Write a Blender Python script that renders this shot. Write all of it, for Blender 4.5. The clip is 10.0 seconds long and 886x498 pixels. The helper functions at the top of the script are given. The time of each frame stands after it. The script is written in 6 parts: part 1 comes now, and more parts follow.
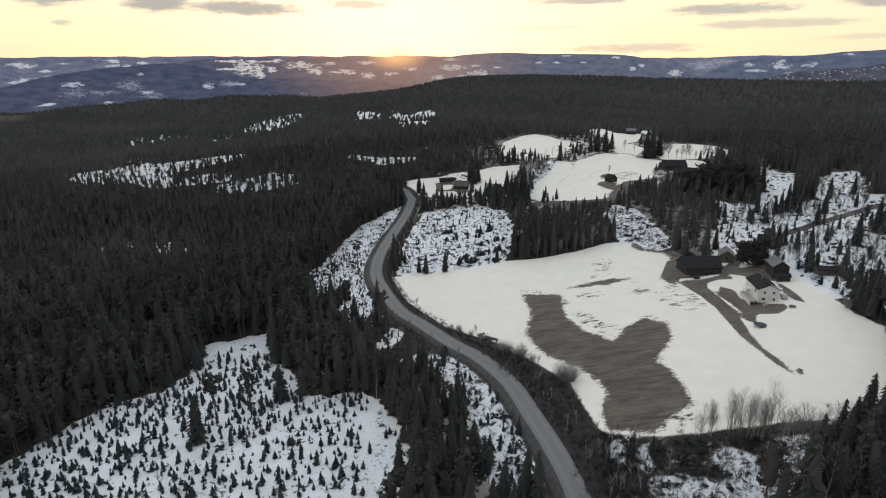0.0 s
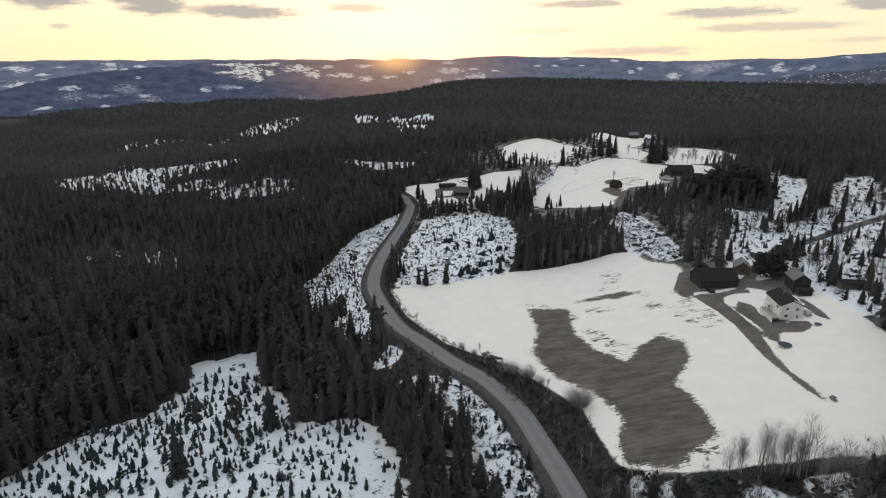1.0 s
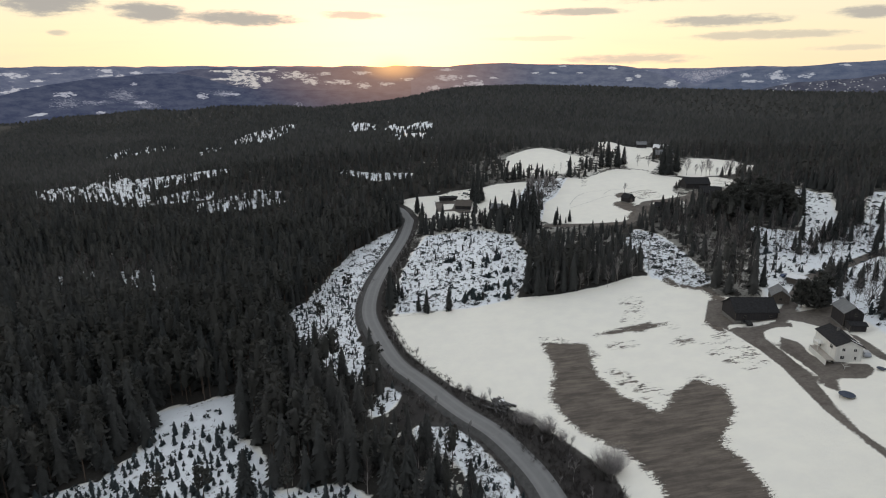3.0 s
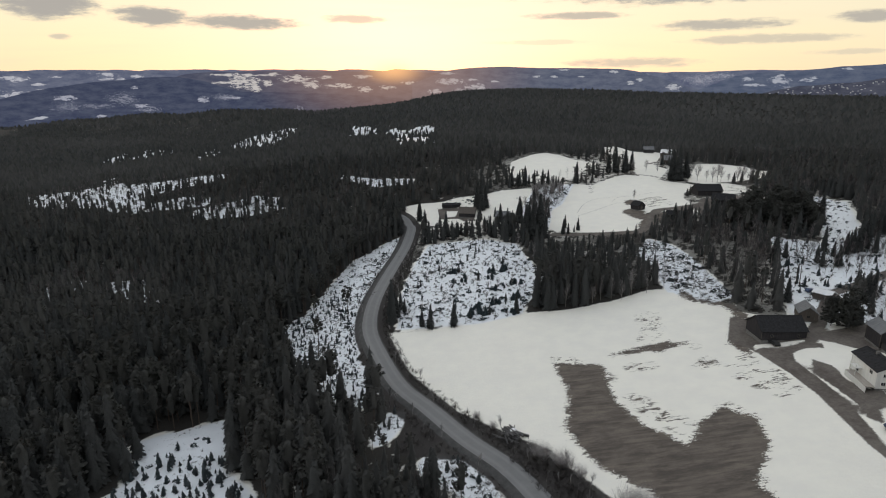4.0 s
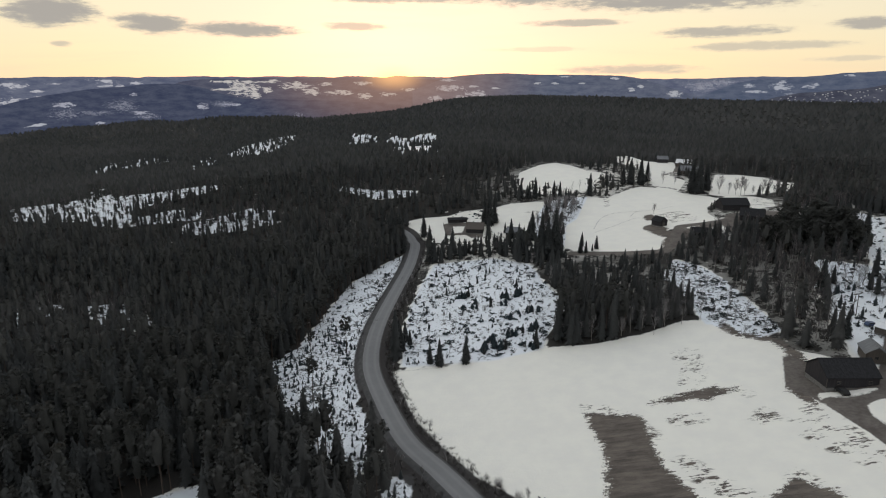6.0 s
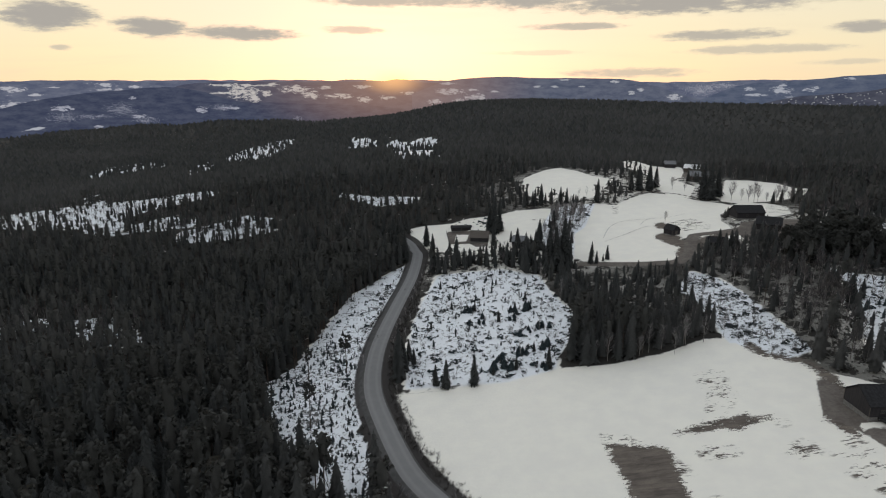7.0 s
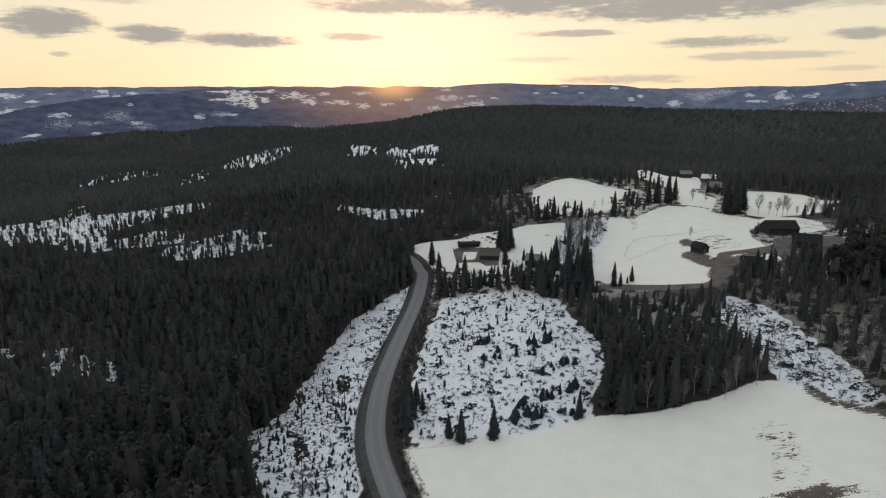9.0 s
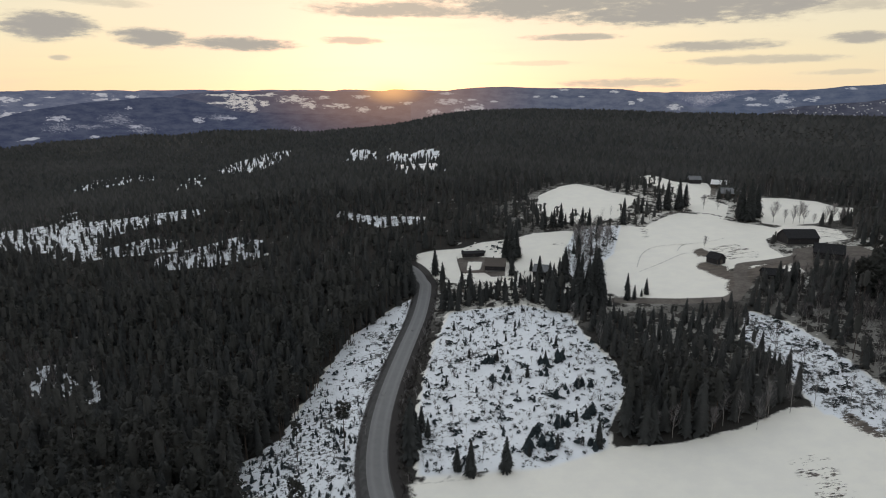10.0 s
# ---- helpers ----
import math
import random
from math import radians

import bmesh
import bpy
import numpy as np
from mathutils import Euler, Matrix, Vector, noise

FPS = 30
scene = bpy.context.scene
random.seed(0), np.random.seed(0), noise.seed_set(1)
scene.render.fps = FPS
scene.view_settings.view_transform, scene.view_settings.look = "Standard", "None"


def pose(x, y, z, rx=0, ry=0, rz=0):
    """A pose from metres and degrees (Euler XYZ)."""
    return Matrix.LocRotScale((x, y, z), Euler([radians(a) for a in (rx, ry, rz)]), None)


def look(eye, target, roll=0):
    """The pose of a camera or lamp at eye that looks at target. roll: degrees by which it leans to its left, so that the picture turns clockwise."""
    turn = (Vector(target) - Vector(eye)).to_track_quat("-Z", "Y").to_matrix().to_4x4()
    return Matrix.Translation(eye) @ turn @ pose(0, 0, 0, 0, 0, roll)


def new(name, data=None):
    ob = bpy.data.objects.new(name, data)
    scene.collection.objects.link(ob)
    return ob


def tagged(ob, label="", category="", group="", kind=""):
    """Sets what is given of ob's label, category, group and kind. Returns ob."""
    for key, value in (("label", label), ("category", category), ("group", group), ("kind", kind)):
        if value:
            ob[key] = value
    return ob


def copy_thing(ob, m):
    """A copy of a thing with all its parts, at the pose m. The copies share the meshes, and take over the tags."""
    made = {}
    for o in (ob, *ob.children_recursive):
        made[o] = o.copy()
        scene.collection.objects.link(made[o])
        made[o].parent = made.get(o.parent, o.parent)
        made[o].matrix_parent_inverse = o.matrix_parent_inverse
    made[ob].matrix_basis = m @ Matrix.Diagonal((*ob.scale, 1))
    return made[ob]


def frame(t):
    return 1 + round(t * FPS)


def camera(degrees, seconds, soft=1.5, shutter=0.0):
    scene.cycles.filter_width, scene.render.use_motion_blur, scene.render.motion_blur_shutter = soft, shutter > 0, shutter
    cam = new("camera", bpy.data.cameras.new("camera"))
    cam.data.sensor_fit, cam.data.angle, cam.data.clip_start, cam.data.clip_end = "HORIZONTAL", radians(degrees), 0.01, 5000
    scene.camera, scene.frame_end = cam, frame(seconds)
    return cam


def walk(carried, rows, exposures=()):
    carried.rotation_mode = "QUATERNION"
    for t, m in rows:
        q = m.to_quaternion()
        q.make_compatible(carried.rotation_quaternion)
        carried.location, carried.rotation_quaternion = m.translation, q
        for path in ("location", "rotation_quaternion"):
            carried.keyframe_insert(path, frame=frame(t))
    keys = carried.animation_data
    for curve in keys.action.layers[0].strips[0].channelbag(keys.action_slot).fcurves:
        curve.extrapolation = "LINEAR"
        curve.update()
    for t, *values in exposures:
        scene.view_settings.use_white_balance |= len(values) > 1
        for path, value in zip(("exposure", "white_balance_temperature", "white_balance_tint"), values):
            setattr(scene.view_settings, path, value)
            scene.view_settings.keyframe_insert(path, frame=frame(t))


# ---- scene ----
# ---- camera and its flight ----
cam = camera(73.0, 10.0, soft=1.1)
METRES, EYE, TILT, LEAN, TURN = 145.0, 96.5, -16.42, 0.0, 0.0
ROWS = [
    (0, 0.0, 0.0, 0.0, -0.0, 0.0, -0.0),
    (0.5, -0.0042, 0.045, 0.0124, -0.08, 0.15, 0.05),
    (1, -0.0081, 0.0904, 0.0252, -0.17, 0.29, 0.08),
    (1.5, -0.0122, 0.1357, 0.0374, -0.26, 0.42, 0.1),
    (2, -0.0155, 0.1802, 0.0502, -0.34, 0.58, 0.1),
    (2.5, -0.0187, 0.2244, 0.0631, -0.4, 0.74, 0.09),
    (3, -0.0224, 0.2689, 0.0763, -0.41, 0.91, 0.06),
    (4.5, -0.0386, 0.4076, 0.1162, -0.32, 1.39, -0.0),
    (5, -0.0441, 0.4536, 0.1298, -0.32, 1.54, 0.0),
    (5.5, -0.0507, 0.4999, 0.1441, -0.33, 1.69, 0.01),
    (7, -0.0744, 0.6396, 0.1871, -0.41, 2.14, 0.08),
    (7.5, -0.0815, 0.6865, 0.2019, -0.44, 2.29, 0.1),
    (8, -0.0885, 0.7334, 0.2156, -0.47, 2.42, 0.11),
    (8.5, -0.0962, 0.7803, 0.2289, -0.5, 2.57, 0.12),
    (9, -0.1041, 0.8277, 0.2431, -0.53, 2.72, 0.14),
    (9.5, -0.111, 0.8747, 0.2567, -0.57, 2.88, 0.14),
    (10, -0.1188, 0.9229, 0.2719, -0.59, 3.04, 0.13),
]
walk(cam, [(t, pose(0, 0, EYE, TILT, LEAN, TURN) @ pose(METRES * x, METRES * y, METRES * z, 90 + pitch, roll, yaw)) for t, x, y, z, yaw, pitch, roll in ROWS],
     [(0.0, 0.08), (2.5, 0.0), (5.0, -0.1), (10.0, -0.2)])
scene.view_settings.exposure = 0.0

# ---- node helpers ----
rng = np.random.default_rng(7)
SUN_AZ, SUN_EL = -4.2, 1.55


class Nodes:
    """Short way to write a node tree."""

    def __init__(self, tree):
        self.tree = tree
        tree.nodes.clear()

    def add(self, kind, **props):
        n = self.tree.nodes.new(kind)
        for key, value in props.items():
            setattr(n, key, value)
        return n

    def put(self, socket, value):
        if isinstance(value, bpy.types.NodeSocket):
            self.tree.links.new(value, socket)
        elif value is not None:
            socket.default_value = value

    def math(self, op, a, b=None, c=None, clamp=False):
        n = self.add("ShaderNodeMath", operation=op, use_clamp=clamp)
        for i, v in enumerate((a, b, c)):
            self.put(n.inputs[i], v)
        return n.outputs[0]

    def step(self, value, lo, hi, a=0.0, b=1.0):
        n = self.add("ShaderNodeMapRange", interpolation_type="SMOOTHSTEP")
        for i, v in enumerate((value, lo, hi, a, b)):
            self.put(n.inputs[i], v)
        return n.outputs[0]

    def mix(self, f, a, b, blend="MIX"):
        n = self.add("ShaderNodeMix", data_type="RGBA", blend_type=blend)
        self.put(n.inputs[0], f)
        for i, v in ((6, a), (7, b)):
            self.put(n.inputs[i], (*v, 1) if isinstance(v, tuple) and len(v) == 3 else v)
        return n.outputs[2]

    def noise(self, vec, scale, detail=4, rough=0.55, warp=0.0):
        n = self.add("ShaderNodeTexNoise")
        self.put(n.inputs["Vector"], vec)
        n.inputs["Scale"].default_value, n.inputs["Detail"].default_value = scale, detail
        n.inputs["Roughness"].default_value, n.inputs["Distortion"].default_value = rough, warp
        return n.outputs[0]

    def mapped(self, vec, scale=(1, 1, 1), rot=0.0):
        n = self.add("ShaderNodeMapping")
        self.put(n.inputs["Vector"], vec)
        n.inputs["Scale"].default_value, n.inputs["Rotation"].default_value = scale, (0, 0, rot)
        return n.outputs[0]

    def attr(self, name):
        return self.add("ShaderNodeAttribute", attribute_name=name).outputs["Fac"]

    def place(self):
        return self.add("ShaderNodeNewGeometry").outputs["Position"]

    def finish(self, colour, rough=0.8, bump=None, strength=0.4, distance=0.1, metal=0.0, spec=0.3):
        p = self.add("ShaderNodeBsdfPrincipled")
        self.put(p.inputs["Base Color"], (*colour, 1) if isinstance(colour, tuple) else colour)
        self.put(p.inputs["Roughness"], rough)
        p.inputs["Metallic"].default_value = metal
        p.inputs["Specular IOR Level"].default_value = spec
        if bump is not None:
            b = self.add("ShaderNodeBump")
            b.inputs["Strength"].default_value, b.inputs["Distance"].default_value = strength, distance
            self.put(b.inputs["Height"], bump)
            self.put(p.inputs["Normal"], b.outputs[0])
        self.put(self.add("ShaderNodeOutputMaterial").inputs[0], p.outputs[0])


# ---- sky and sun ----
world = bpy.data.worlds.new("evening_sky")
scene.world = world
world.use_nodes = True
N = Nodes(world.node_tree)
sky = N.add("ShaderNodeTexSky", sky_type="NISHITA", sun_disc=False, sun_elevation=radians(3), sun_rotation=radians(SUN_AZ))
way = N.add("ShaderNodeTexCoord").outputs["Generated"]
xyz = N.add("ShaderNodeSeparateXYZ")
N.put(xyz.inputs[0], way)
dx, dy, dz = xyz.outputs
az = N.math("ARCTAN2", dx, dy)
az = N.math("MULTIPLY", az, 57.2958)
el = N.math("MULTIPLY", N.math("ARCSINE", dz), 57.2958)
ramp = N.add("ShaderNodeValToRGB")
N.put(ramp.inputs[0], N.math("DIVIDE", el, 90.0, clamp=True))
stops = ramp.color_ramp.elements
stops[0].position, stops[0].color = 0.0, (0.82, 0.7, 0.52, 1)
stops[1].position, stops[1].color = 1.0, (0.7, 0.78, 0.88, 1)
for pos, colour in ((0.045, (0.83, 0.73, 0.54, 1)), (0.13, (0.86, 0.77, 0.61, 1)), (0.3, (0.82, 0.84, 0.84, 1))):
    e = stops.new(pos)
    e.color = colour
away = N.math("COSINE", N.math("MULTIPLY", N.math("SUBTRACT", az, SUN_AZ), 0.0174533))
dome = N.mix(N.step(away, -0.9, 0.55), (0.6, 0.63, 0.68), ramp.outputs[0])
dome = N.mix(N.step(el, 4.0, 45.0), dome, ramp.outputs[0])
# glow round the sun behind thin cloud
su = N.math("MULTIPLY", N.math("SUBTRACT", az, SUN_AZ), 0.5)
sv = N.math("SUBTRACT", el, SUN_EL - 0.3)
gap = N.math("SQRT", N.math("ADD", N.math("MULTIPLY", su, su), N.math("MULTIPLY", sv, sv)))
dome = N.mix(N.step(gap, 14.0, 1.0), dome, (0.68, 0.47, 0.66))
dome = N.mix(N.step(gap, 1.5, 0.0, 0.0, 0.9), dome, (1.8, 1.05, 0.5))
# cloud sheet seen in perspective
low = N.math("ADD", N.math("MAXIMUM", dz, 0.0), 0.06)
plane = N.add("ShaderNodeCombineXYZ")
N.put(plane.inputs[0], N.math("DIVIDE", dx, low))
N.put(plane.inputs[1], N.math("DIVIDE", dy, low))
flow = N.mapped(plane.outputs[0], (0.55, 1.1, 1), 0.12)
wisps = N.noise(flow, 0.9, 7, 0.6, 0.4)
broad = N.noise(flow, 0.28, 4, 0.5, 0.2)
sheet = N.step(N.math("ADD", N.math("MULTIPLY", wisps, 0.55), N.math("MULTIPLY", broad, 0.6)), 0.5, 0.76)
sheet = N.math("MULTIPLY", sheet, N.step(el, 5.0, 14.0, 0.22, 1.0))
rag_vec = N.add("ShaderNodeCombineXYZ")
N.put(rag_vec.inputs[0], N.math("MULTIPLY", az, 0.25))
N.put(rag_vec.inputs[1], el)
rag = N.noise(rag_vec.outputs[0], 0.9, 6, 0.6)
rag = N.math("ADD", rag, N.math("MULTIPLY", N.math("SUBTRACT", N.noise(rag_vec.outputs[0], 3.2, 6, 0.65), 0.5), 0.7))
cover = sheet
# the separate grey clouds: azimuth, elevation, half width, half height, density
for a0, e0, w, h, dens in ((-31.3, 6.02, 3.1, 1.18, 0.95),
                           (-24.2, 5.49, 2.9, 0.83, 0.90),
                           (-17.5, 5.29, 5.1, 0.60, 0.85),
                           (-7.5, 5.75, 3.0, 0.38, 0.60),
                           (12.0, 5.99, 4.7, 0.33, 0.70),
                           (24.2, 4.95, 5.4, 0.49, 0.75),
                           (34.1, 5.12, 2.5, 0.48, 0.80),
                           (27.2, 3.74, 6.2, 0.40, 0.60),
                           (17.1, 2.05, 6.2, 0.43, 0.60),
                           (-30.8, 3.70, 0.8, 0.25, 0.60),
                           (-27.5, 7.96, 3.9, 0.33, 0.50),
                           (-2.6, 8.36, 9.5, 0.74, 0.70),
                           (22.1, 8.08, 14.3, 1.47, 0.90),
                           (11.4, 8.79, 12.5, 1.35, 0.85),
                           (8.6, 3.83, 4.6, 0.24, 0.40),
                           (32.8, 2.62, 3.3, 0.25, 0.50),
                           (32.9, 7.51, 5.8, 0.64, 0.60)):
    u = N.math("DIVIDE", N.math("SUBTRACT", az, a0), w)
    v = N.math("DIVIDE", N.math("SUBTRACT", el, e0), h)
    r = N.math("ADD", N.math("MULTIPLY", u, u), N.math("MULTIPLY", v, v))
    r = N.math("ADD", r, N.math("MULTIPLY", N.math("SUBTRACT", rag, 0.5), 2.4))
    cover = N.math("MAXIMUM", cover, N.step(r, 1.6, 0.1, 0.0, dens))
opaque = N.step(cover, 0.0, N.step(el, 10.0, 30.0, 0.85, 1.0))
thin = N.mix(N.step(el, 9.0, 22.0), (0.86, 0.76, 0.57), (0.74, 0.79, 0.85))
tone = N.mix(N.step(cover, 0.05, 1.1), thin, (0.44, 0.415, 0.385))
colour = N.mix(opaque, dome, tone)
air = N.add("ShaderNodeBackground")
N.put(air.inputs[0], sky.outputs[0])
N.put(air.inputs[1], N.math("MULTIPLY", N.math("SUBTRACT", 1.0, N.math("MULTIPLY", opaque, 0.96)), 0.05))
veil = N.add("ShaderNodeBackground")
N.put(veil.inputs[0], colour)
veil.inputs[1].default_value = 1.0
both = N.add("ShaderNodeAddShader")
N.put(both.inputs[0], air.outputs[0])
N.put(both.inputs[1], veil.outputs[0])
N.put(N.add("ShaderNodeOutputWorld").inputs[0], both.outputs[0])

sun_data = bpy.data.lights.new("sun", "SUN")
sun_data.energy, sun_data.angle, sun_data.color = 1.5, radians(4), (1.0, 0.66, 0.36)
sun = new("sun", sun_data)
sun.matrix_world = look((0, 0, 0), (-math.sin(radians(SUN_AZ)), -math.cos(radians(SUN_AZ)), -math.tan(radians(SUN_EL))))


# ---- materials ----
def material(name):
    m = bpy.data.materials.new(name)
    m.use_nodes = True
    return m, Nodes(m.node_tree)


def ground_material():
    m, n = material("snowy_ground")
    pos = n.place()
    snow, bare, rough, verge = (n.attr(a) for a in ("snow", "bare", "rough", "verge"))
    thaw = n.attr("thaw")
    patch = n.noise(pos, 0.16, 6, 0.62)
    fine = n.noise(pos, 0.9, 5, 0.6)
    grain = n.noise(pos, 6.0, 4, 0.6)
    furrow = n.noise(n.mapped(pos, (0.1, 0.75, 0.3), -0.4), 1.0, 6, 0.66)
    scar = n.noise(n.mapped(pos, (0.3, 1.5, 0.3), -0.12), 1.0, 7, 0.68)
    wob = n.math("MULTIPLY", n.math("SUBTRACT", patch, 0.5), 9.0)
    rip = n.math("MULTIPLY", n.math("SUBTRACT", scar, 0.5), 9.0)
    wob2 = n.math("MULTIPLY", n.math("SUBTRACT", fine, 0.5), 3.0)
    floor = n.mix(fine, (0.018, 0.018, 0.017), (0.038, 0.035, 0.032))
    floor = n.mix(n.step(grain, 0.45, 0.7), floor, (0.052, 0.047, 0.042))
    # two snow tones: creamier on smooth fields, bluer where the ground is rough
    old = n.mix(n.step(patch, 0.3, 0.7), (0.79, 0.77, 0.705), (0.745, 0.725, 0.675))
    cool_white = n.mix(n.step(patch, 0.3, 0.7), (0.76, 0.79, 0.835), (0.7, 0.73, 0.77))
    white = n.mix(n.step(rough, 0.05, 0.4), old, cool_white)
    white = n.mix(n.step(furrow, 0.5, 0.8, 0.0, 0.18), white, (0.68, 0.68, 0.68))
    soil = n.mix(n.step(n.math("ADD", n.math("MULTIPLY", furrow, 0.6), n.math("MULTIPLY", patch, 0.4)), 0.38, 0.64), (0.08, 0.069, 0.062), (0.152, 0.13, 0.113))
    soil = n.mix(n.step(n.noise(n.mapped(pos, (0.3, 1.2, 0.3), -0.4), 0.35, 5, 0.65), 0.5, 0.66, 0.0, 0.6), soil, (0.18, 0.154, 0.13))
    soil = n.mix(n.step(grain, 0.5, 0.75, 0.0, 0.6), soil, (0.035, 0.03, 0.026))
    # lying snow
    s = n.step(n.math("ADD", snow, n.math("ADD", n.math("MULTIPLY", wob, 0.35), n.math("MULTIPLY", wob2, 0.5))), -0.5, 0.5)
    # scraps of snow left under the trees
    left = n.step(n.math("ADD", patch, n.math("MULTIPLY", fine, 0.25)), 0.78, 0.84)
    left = n.math("MAXIMUM", n.math("MULTIPLY", left, 0.8), n.math("MULTIPLY", n.attr("glade"), n.step(n.math("ADD", n.math("MULTIPLY", patch, 0.7), n.math("MULTIPLY", fine, 0.3)), 0.47, 0.52)))
    s = n.math("MAXIMUM", s, left)
    # brush, stumps and heather showing through
    tufts = n.step(n.math("ADD", n.math("MULTIPLY", n.noise(pos, 0.7, 7, 0.75), 0.7), n.math("MULTIPLY", n.noise(pos, 0.09, 3, 0.5), 0.3)), n.math("SUBTRACT", 0.62, n.math("MULTIPLY", rough, 0.1)), n.math("SUBTRACT", 0.645, n.math("MULTIPLY", rough, 0.1)))
    s = n.math("MULTIPLY", s, n.math("SUBTRACT", 1.0, n.math("MULTIPLY", tufts, n.step(rough, 0.05, 0.3, 0.0, 0.9))))
    # melted ground
    b = n.step(n.math("ADD", bare, n.math("ADD", n.math("ADD", n.math("MULTIPLY", rip, 0.75), n.math("MULTIPLY", wob, 0.42)), n.math("ADD", n.math("MULTIPLY", wob2, 0.6), n.math("MULTIPLY", n.math("SUBTRACT", n.noise(pos, 2.2, 5, 0.7), 0.5), 5.0)))), -0.3, 0.3)
    melt = n.noise(n.mapped(pos, (0.16, 0.34, 0.2), -0.2), 1.0, 6, 0.62)
    streak = n.math("MULTIPLY", n.step(n.math("ADD", n.math("MULTIPLY", scar, 0.42), n.math("ADD", n.math("MULTIPLY", melt, 0.42), n.math("MULTIPLY", fine, 0.16))), 0.525, 0.555), n.step(n.math("ADD", thaw, n.math("MULTIPLY", wob, 0.3)), -0.5, 1.5))
    b = n.math("MAXIMUM", b, streak)
    trodden = n.step(n.math("ADD", n.attr("yard"), n.math("ADD", n.math("MULTIPLY", wob2, 0.35), n.math("MULTIPLY", wob, 0.08))), -0.3, 0.3)
    gravel = n.mix(n.step(n.math("ADD", n.math("MULTIPLY", patch, 0.6), n.math("MULTIPLY", fine, 0.4)), 0.35, 0.65), (0.09, 0.078, 0.071), (0.155, 0.138, 0.125))
    gravel = n.mix(n.step(grain, 0.5, 0.8, 0.0, 0.5), gravel, (0.055, 0.048, 0.045))
    soil = n.mix(trodden, soil, gravel)
    b = n.math("MAXIMUM", b, trodden)
    s = n.math("MULTIPLY", s, n.math("SUBTRACT", 1.0, b))
    low_ground = n.mix(b, floor, soil)
    v = n.step(n.math("ADD", verge, n.math("MULTIPLY", wob2, 0.5)), -0.4, 0.4)
    s = n.math("MULTIPLY", s, n.math("SUBTRACT", 1.0, n.math("MULTIPLY", v, 0.97)))
    grass = n.mix(n.math("ADD", n.math("MULTIPLY", grain, 0.5), n.math("MULTIPLY", fine, 0.5)), (0.02, 0.018, 0.018), (0.05, 0.046, 0.045))
    low_ground = n.mix(v, low_ground, grass)
    colour = n.mix(s, low_ground, white)
    height = n.math("ADD", n.math("MULTIPLY", fine, 0.6), n.math("MULTIPLY", grain, 0.25))
    height = n.math("ADD", height, n.math("MULTIPLY", s, 0.5))
    n.finish(colour, n.step(s, 0, 1, 0.95, 0.6), height, 0.35, 0.4, spec=0.2)
    return m


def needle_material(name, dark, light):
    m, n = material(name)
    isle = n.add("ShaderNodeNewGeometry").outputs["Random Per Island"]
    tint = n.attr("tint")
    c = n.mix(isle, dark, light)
    # tint pales the needles; far woods get more of it, as painted haze
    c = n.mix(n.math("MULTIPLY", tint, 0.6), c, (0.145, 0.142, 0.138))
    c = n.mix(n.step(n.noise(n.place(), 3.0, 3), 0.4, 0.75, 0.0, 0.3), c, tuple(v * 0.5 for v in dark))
    # light comes through the sprays as well as off them
    off, passed = n.add("ShaderNodeBsdfDiffuse"), n.add("ShaderNodeBsdfTranslucent")
    n.put(off.inputs[0], c)
    n.put(passed.inputs[0], c)
    both = n.add("ShaderNodeMixShader")
    both.inputs[0].default_value = 0.35
    n.put(both.inputs[1], off.outputs[0])
    n.put(both.inputs[2], passed.outputs[0])
    n.put(n.add("ShaderNodeOutputMaterial").inputs[0], both.outputs[0])
    return m


def plain(name, a, b, scale=2.0, rough=0.8, stretch=(1, 1, 1), metal=0.0, bump=0.3, spec=0.3):
    """A surface of two close colours in broad stains and fine grain."""
    m, n = material(name)
    pos = n.mapped(n.add("ShaderNodeTexCoord").outputs["Object"], stretch)
    c = n.mix(n.step(n.noise(pos, scale, 5, 0.6), 0.3, 0.7), a, b)
    g = n.noise(pos, scale * 9, 4, 0.6)
    c = n.mix(n.step(g, 0.45, 0.8, 0.0, 0.35), c, tuple(v * 0.6 for v in a))
    r = n.add("ShaderNodeObjectInfo").outputs["Random"]
    c = n.mix(n.math("MULTIPLY", r, 0.15), c, tuple(v * 0.7 for v in b))
    n.finish(c, rough, g, bump, 0.03, metal, spec)
    return m


def road_material():
    m, n = material("worn_asphalt")
    pos = n.place()
    across = n.math("ABSOLUTE", n.attr("across"))
    fine = n.noise(pos, 9.0, 4, 0.65)
    broad = n.noise(pos, 0.35, 5, 0.6)
    c = n.mix(broad, (0.125, 0.127, 0.132), (0.185, 0.187, 0.192))
    c = n.mix(n.step(n.math("ABSOLUTE", n.math("SUBTRACT", across, 0.5)), 0.3, 0.0, 0.0, 0.4), c, (0.23, 0.23, 0.232))
    c = n.mix(n.step(n.math("ADD", across, n.math("MULTIPLY", n.math("SUBTRACT", broad, 0.5), 0.3)), 0.9, 1.0, 0.0, 0.25), c, (0.22, 0.217, 0.212))
    c = n.mix(n.step(n.noise(pos, 0.8, 5, 0.7), 0.62, 0.72, 0.0, 0.5), c, (0.075, 0.075, 0.078))
    c = n.mix(n.step(fine, 0.5, 0.8, 0.0, 0.4), c, (0.06, 0.06, 0.062))
    n.finish(c, 0.75, fine, 0.3, 0.02, spec=0.35)
    return m


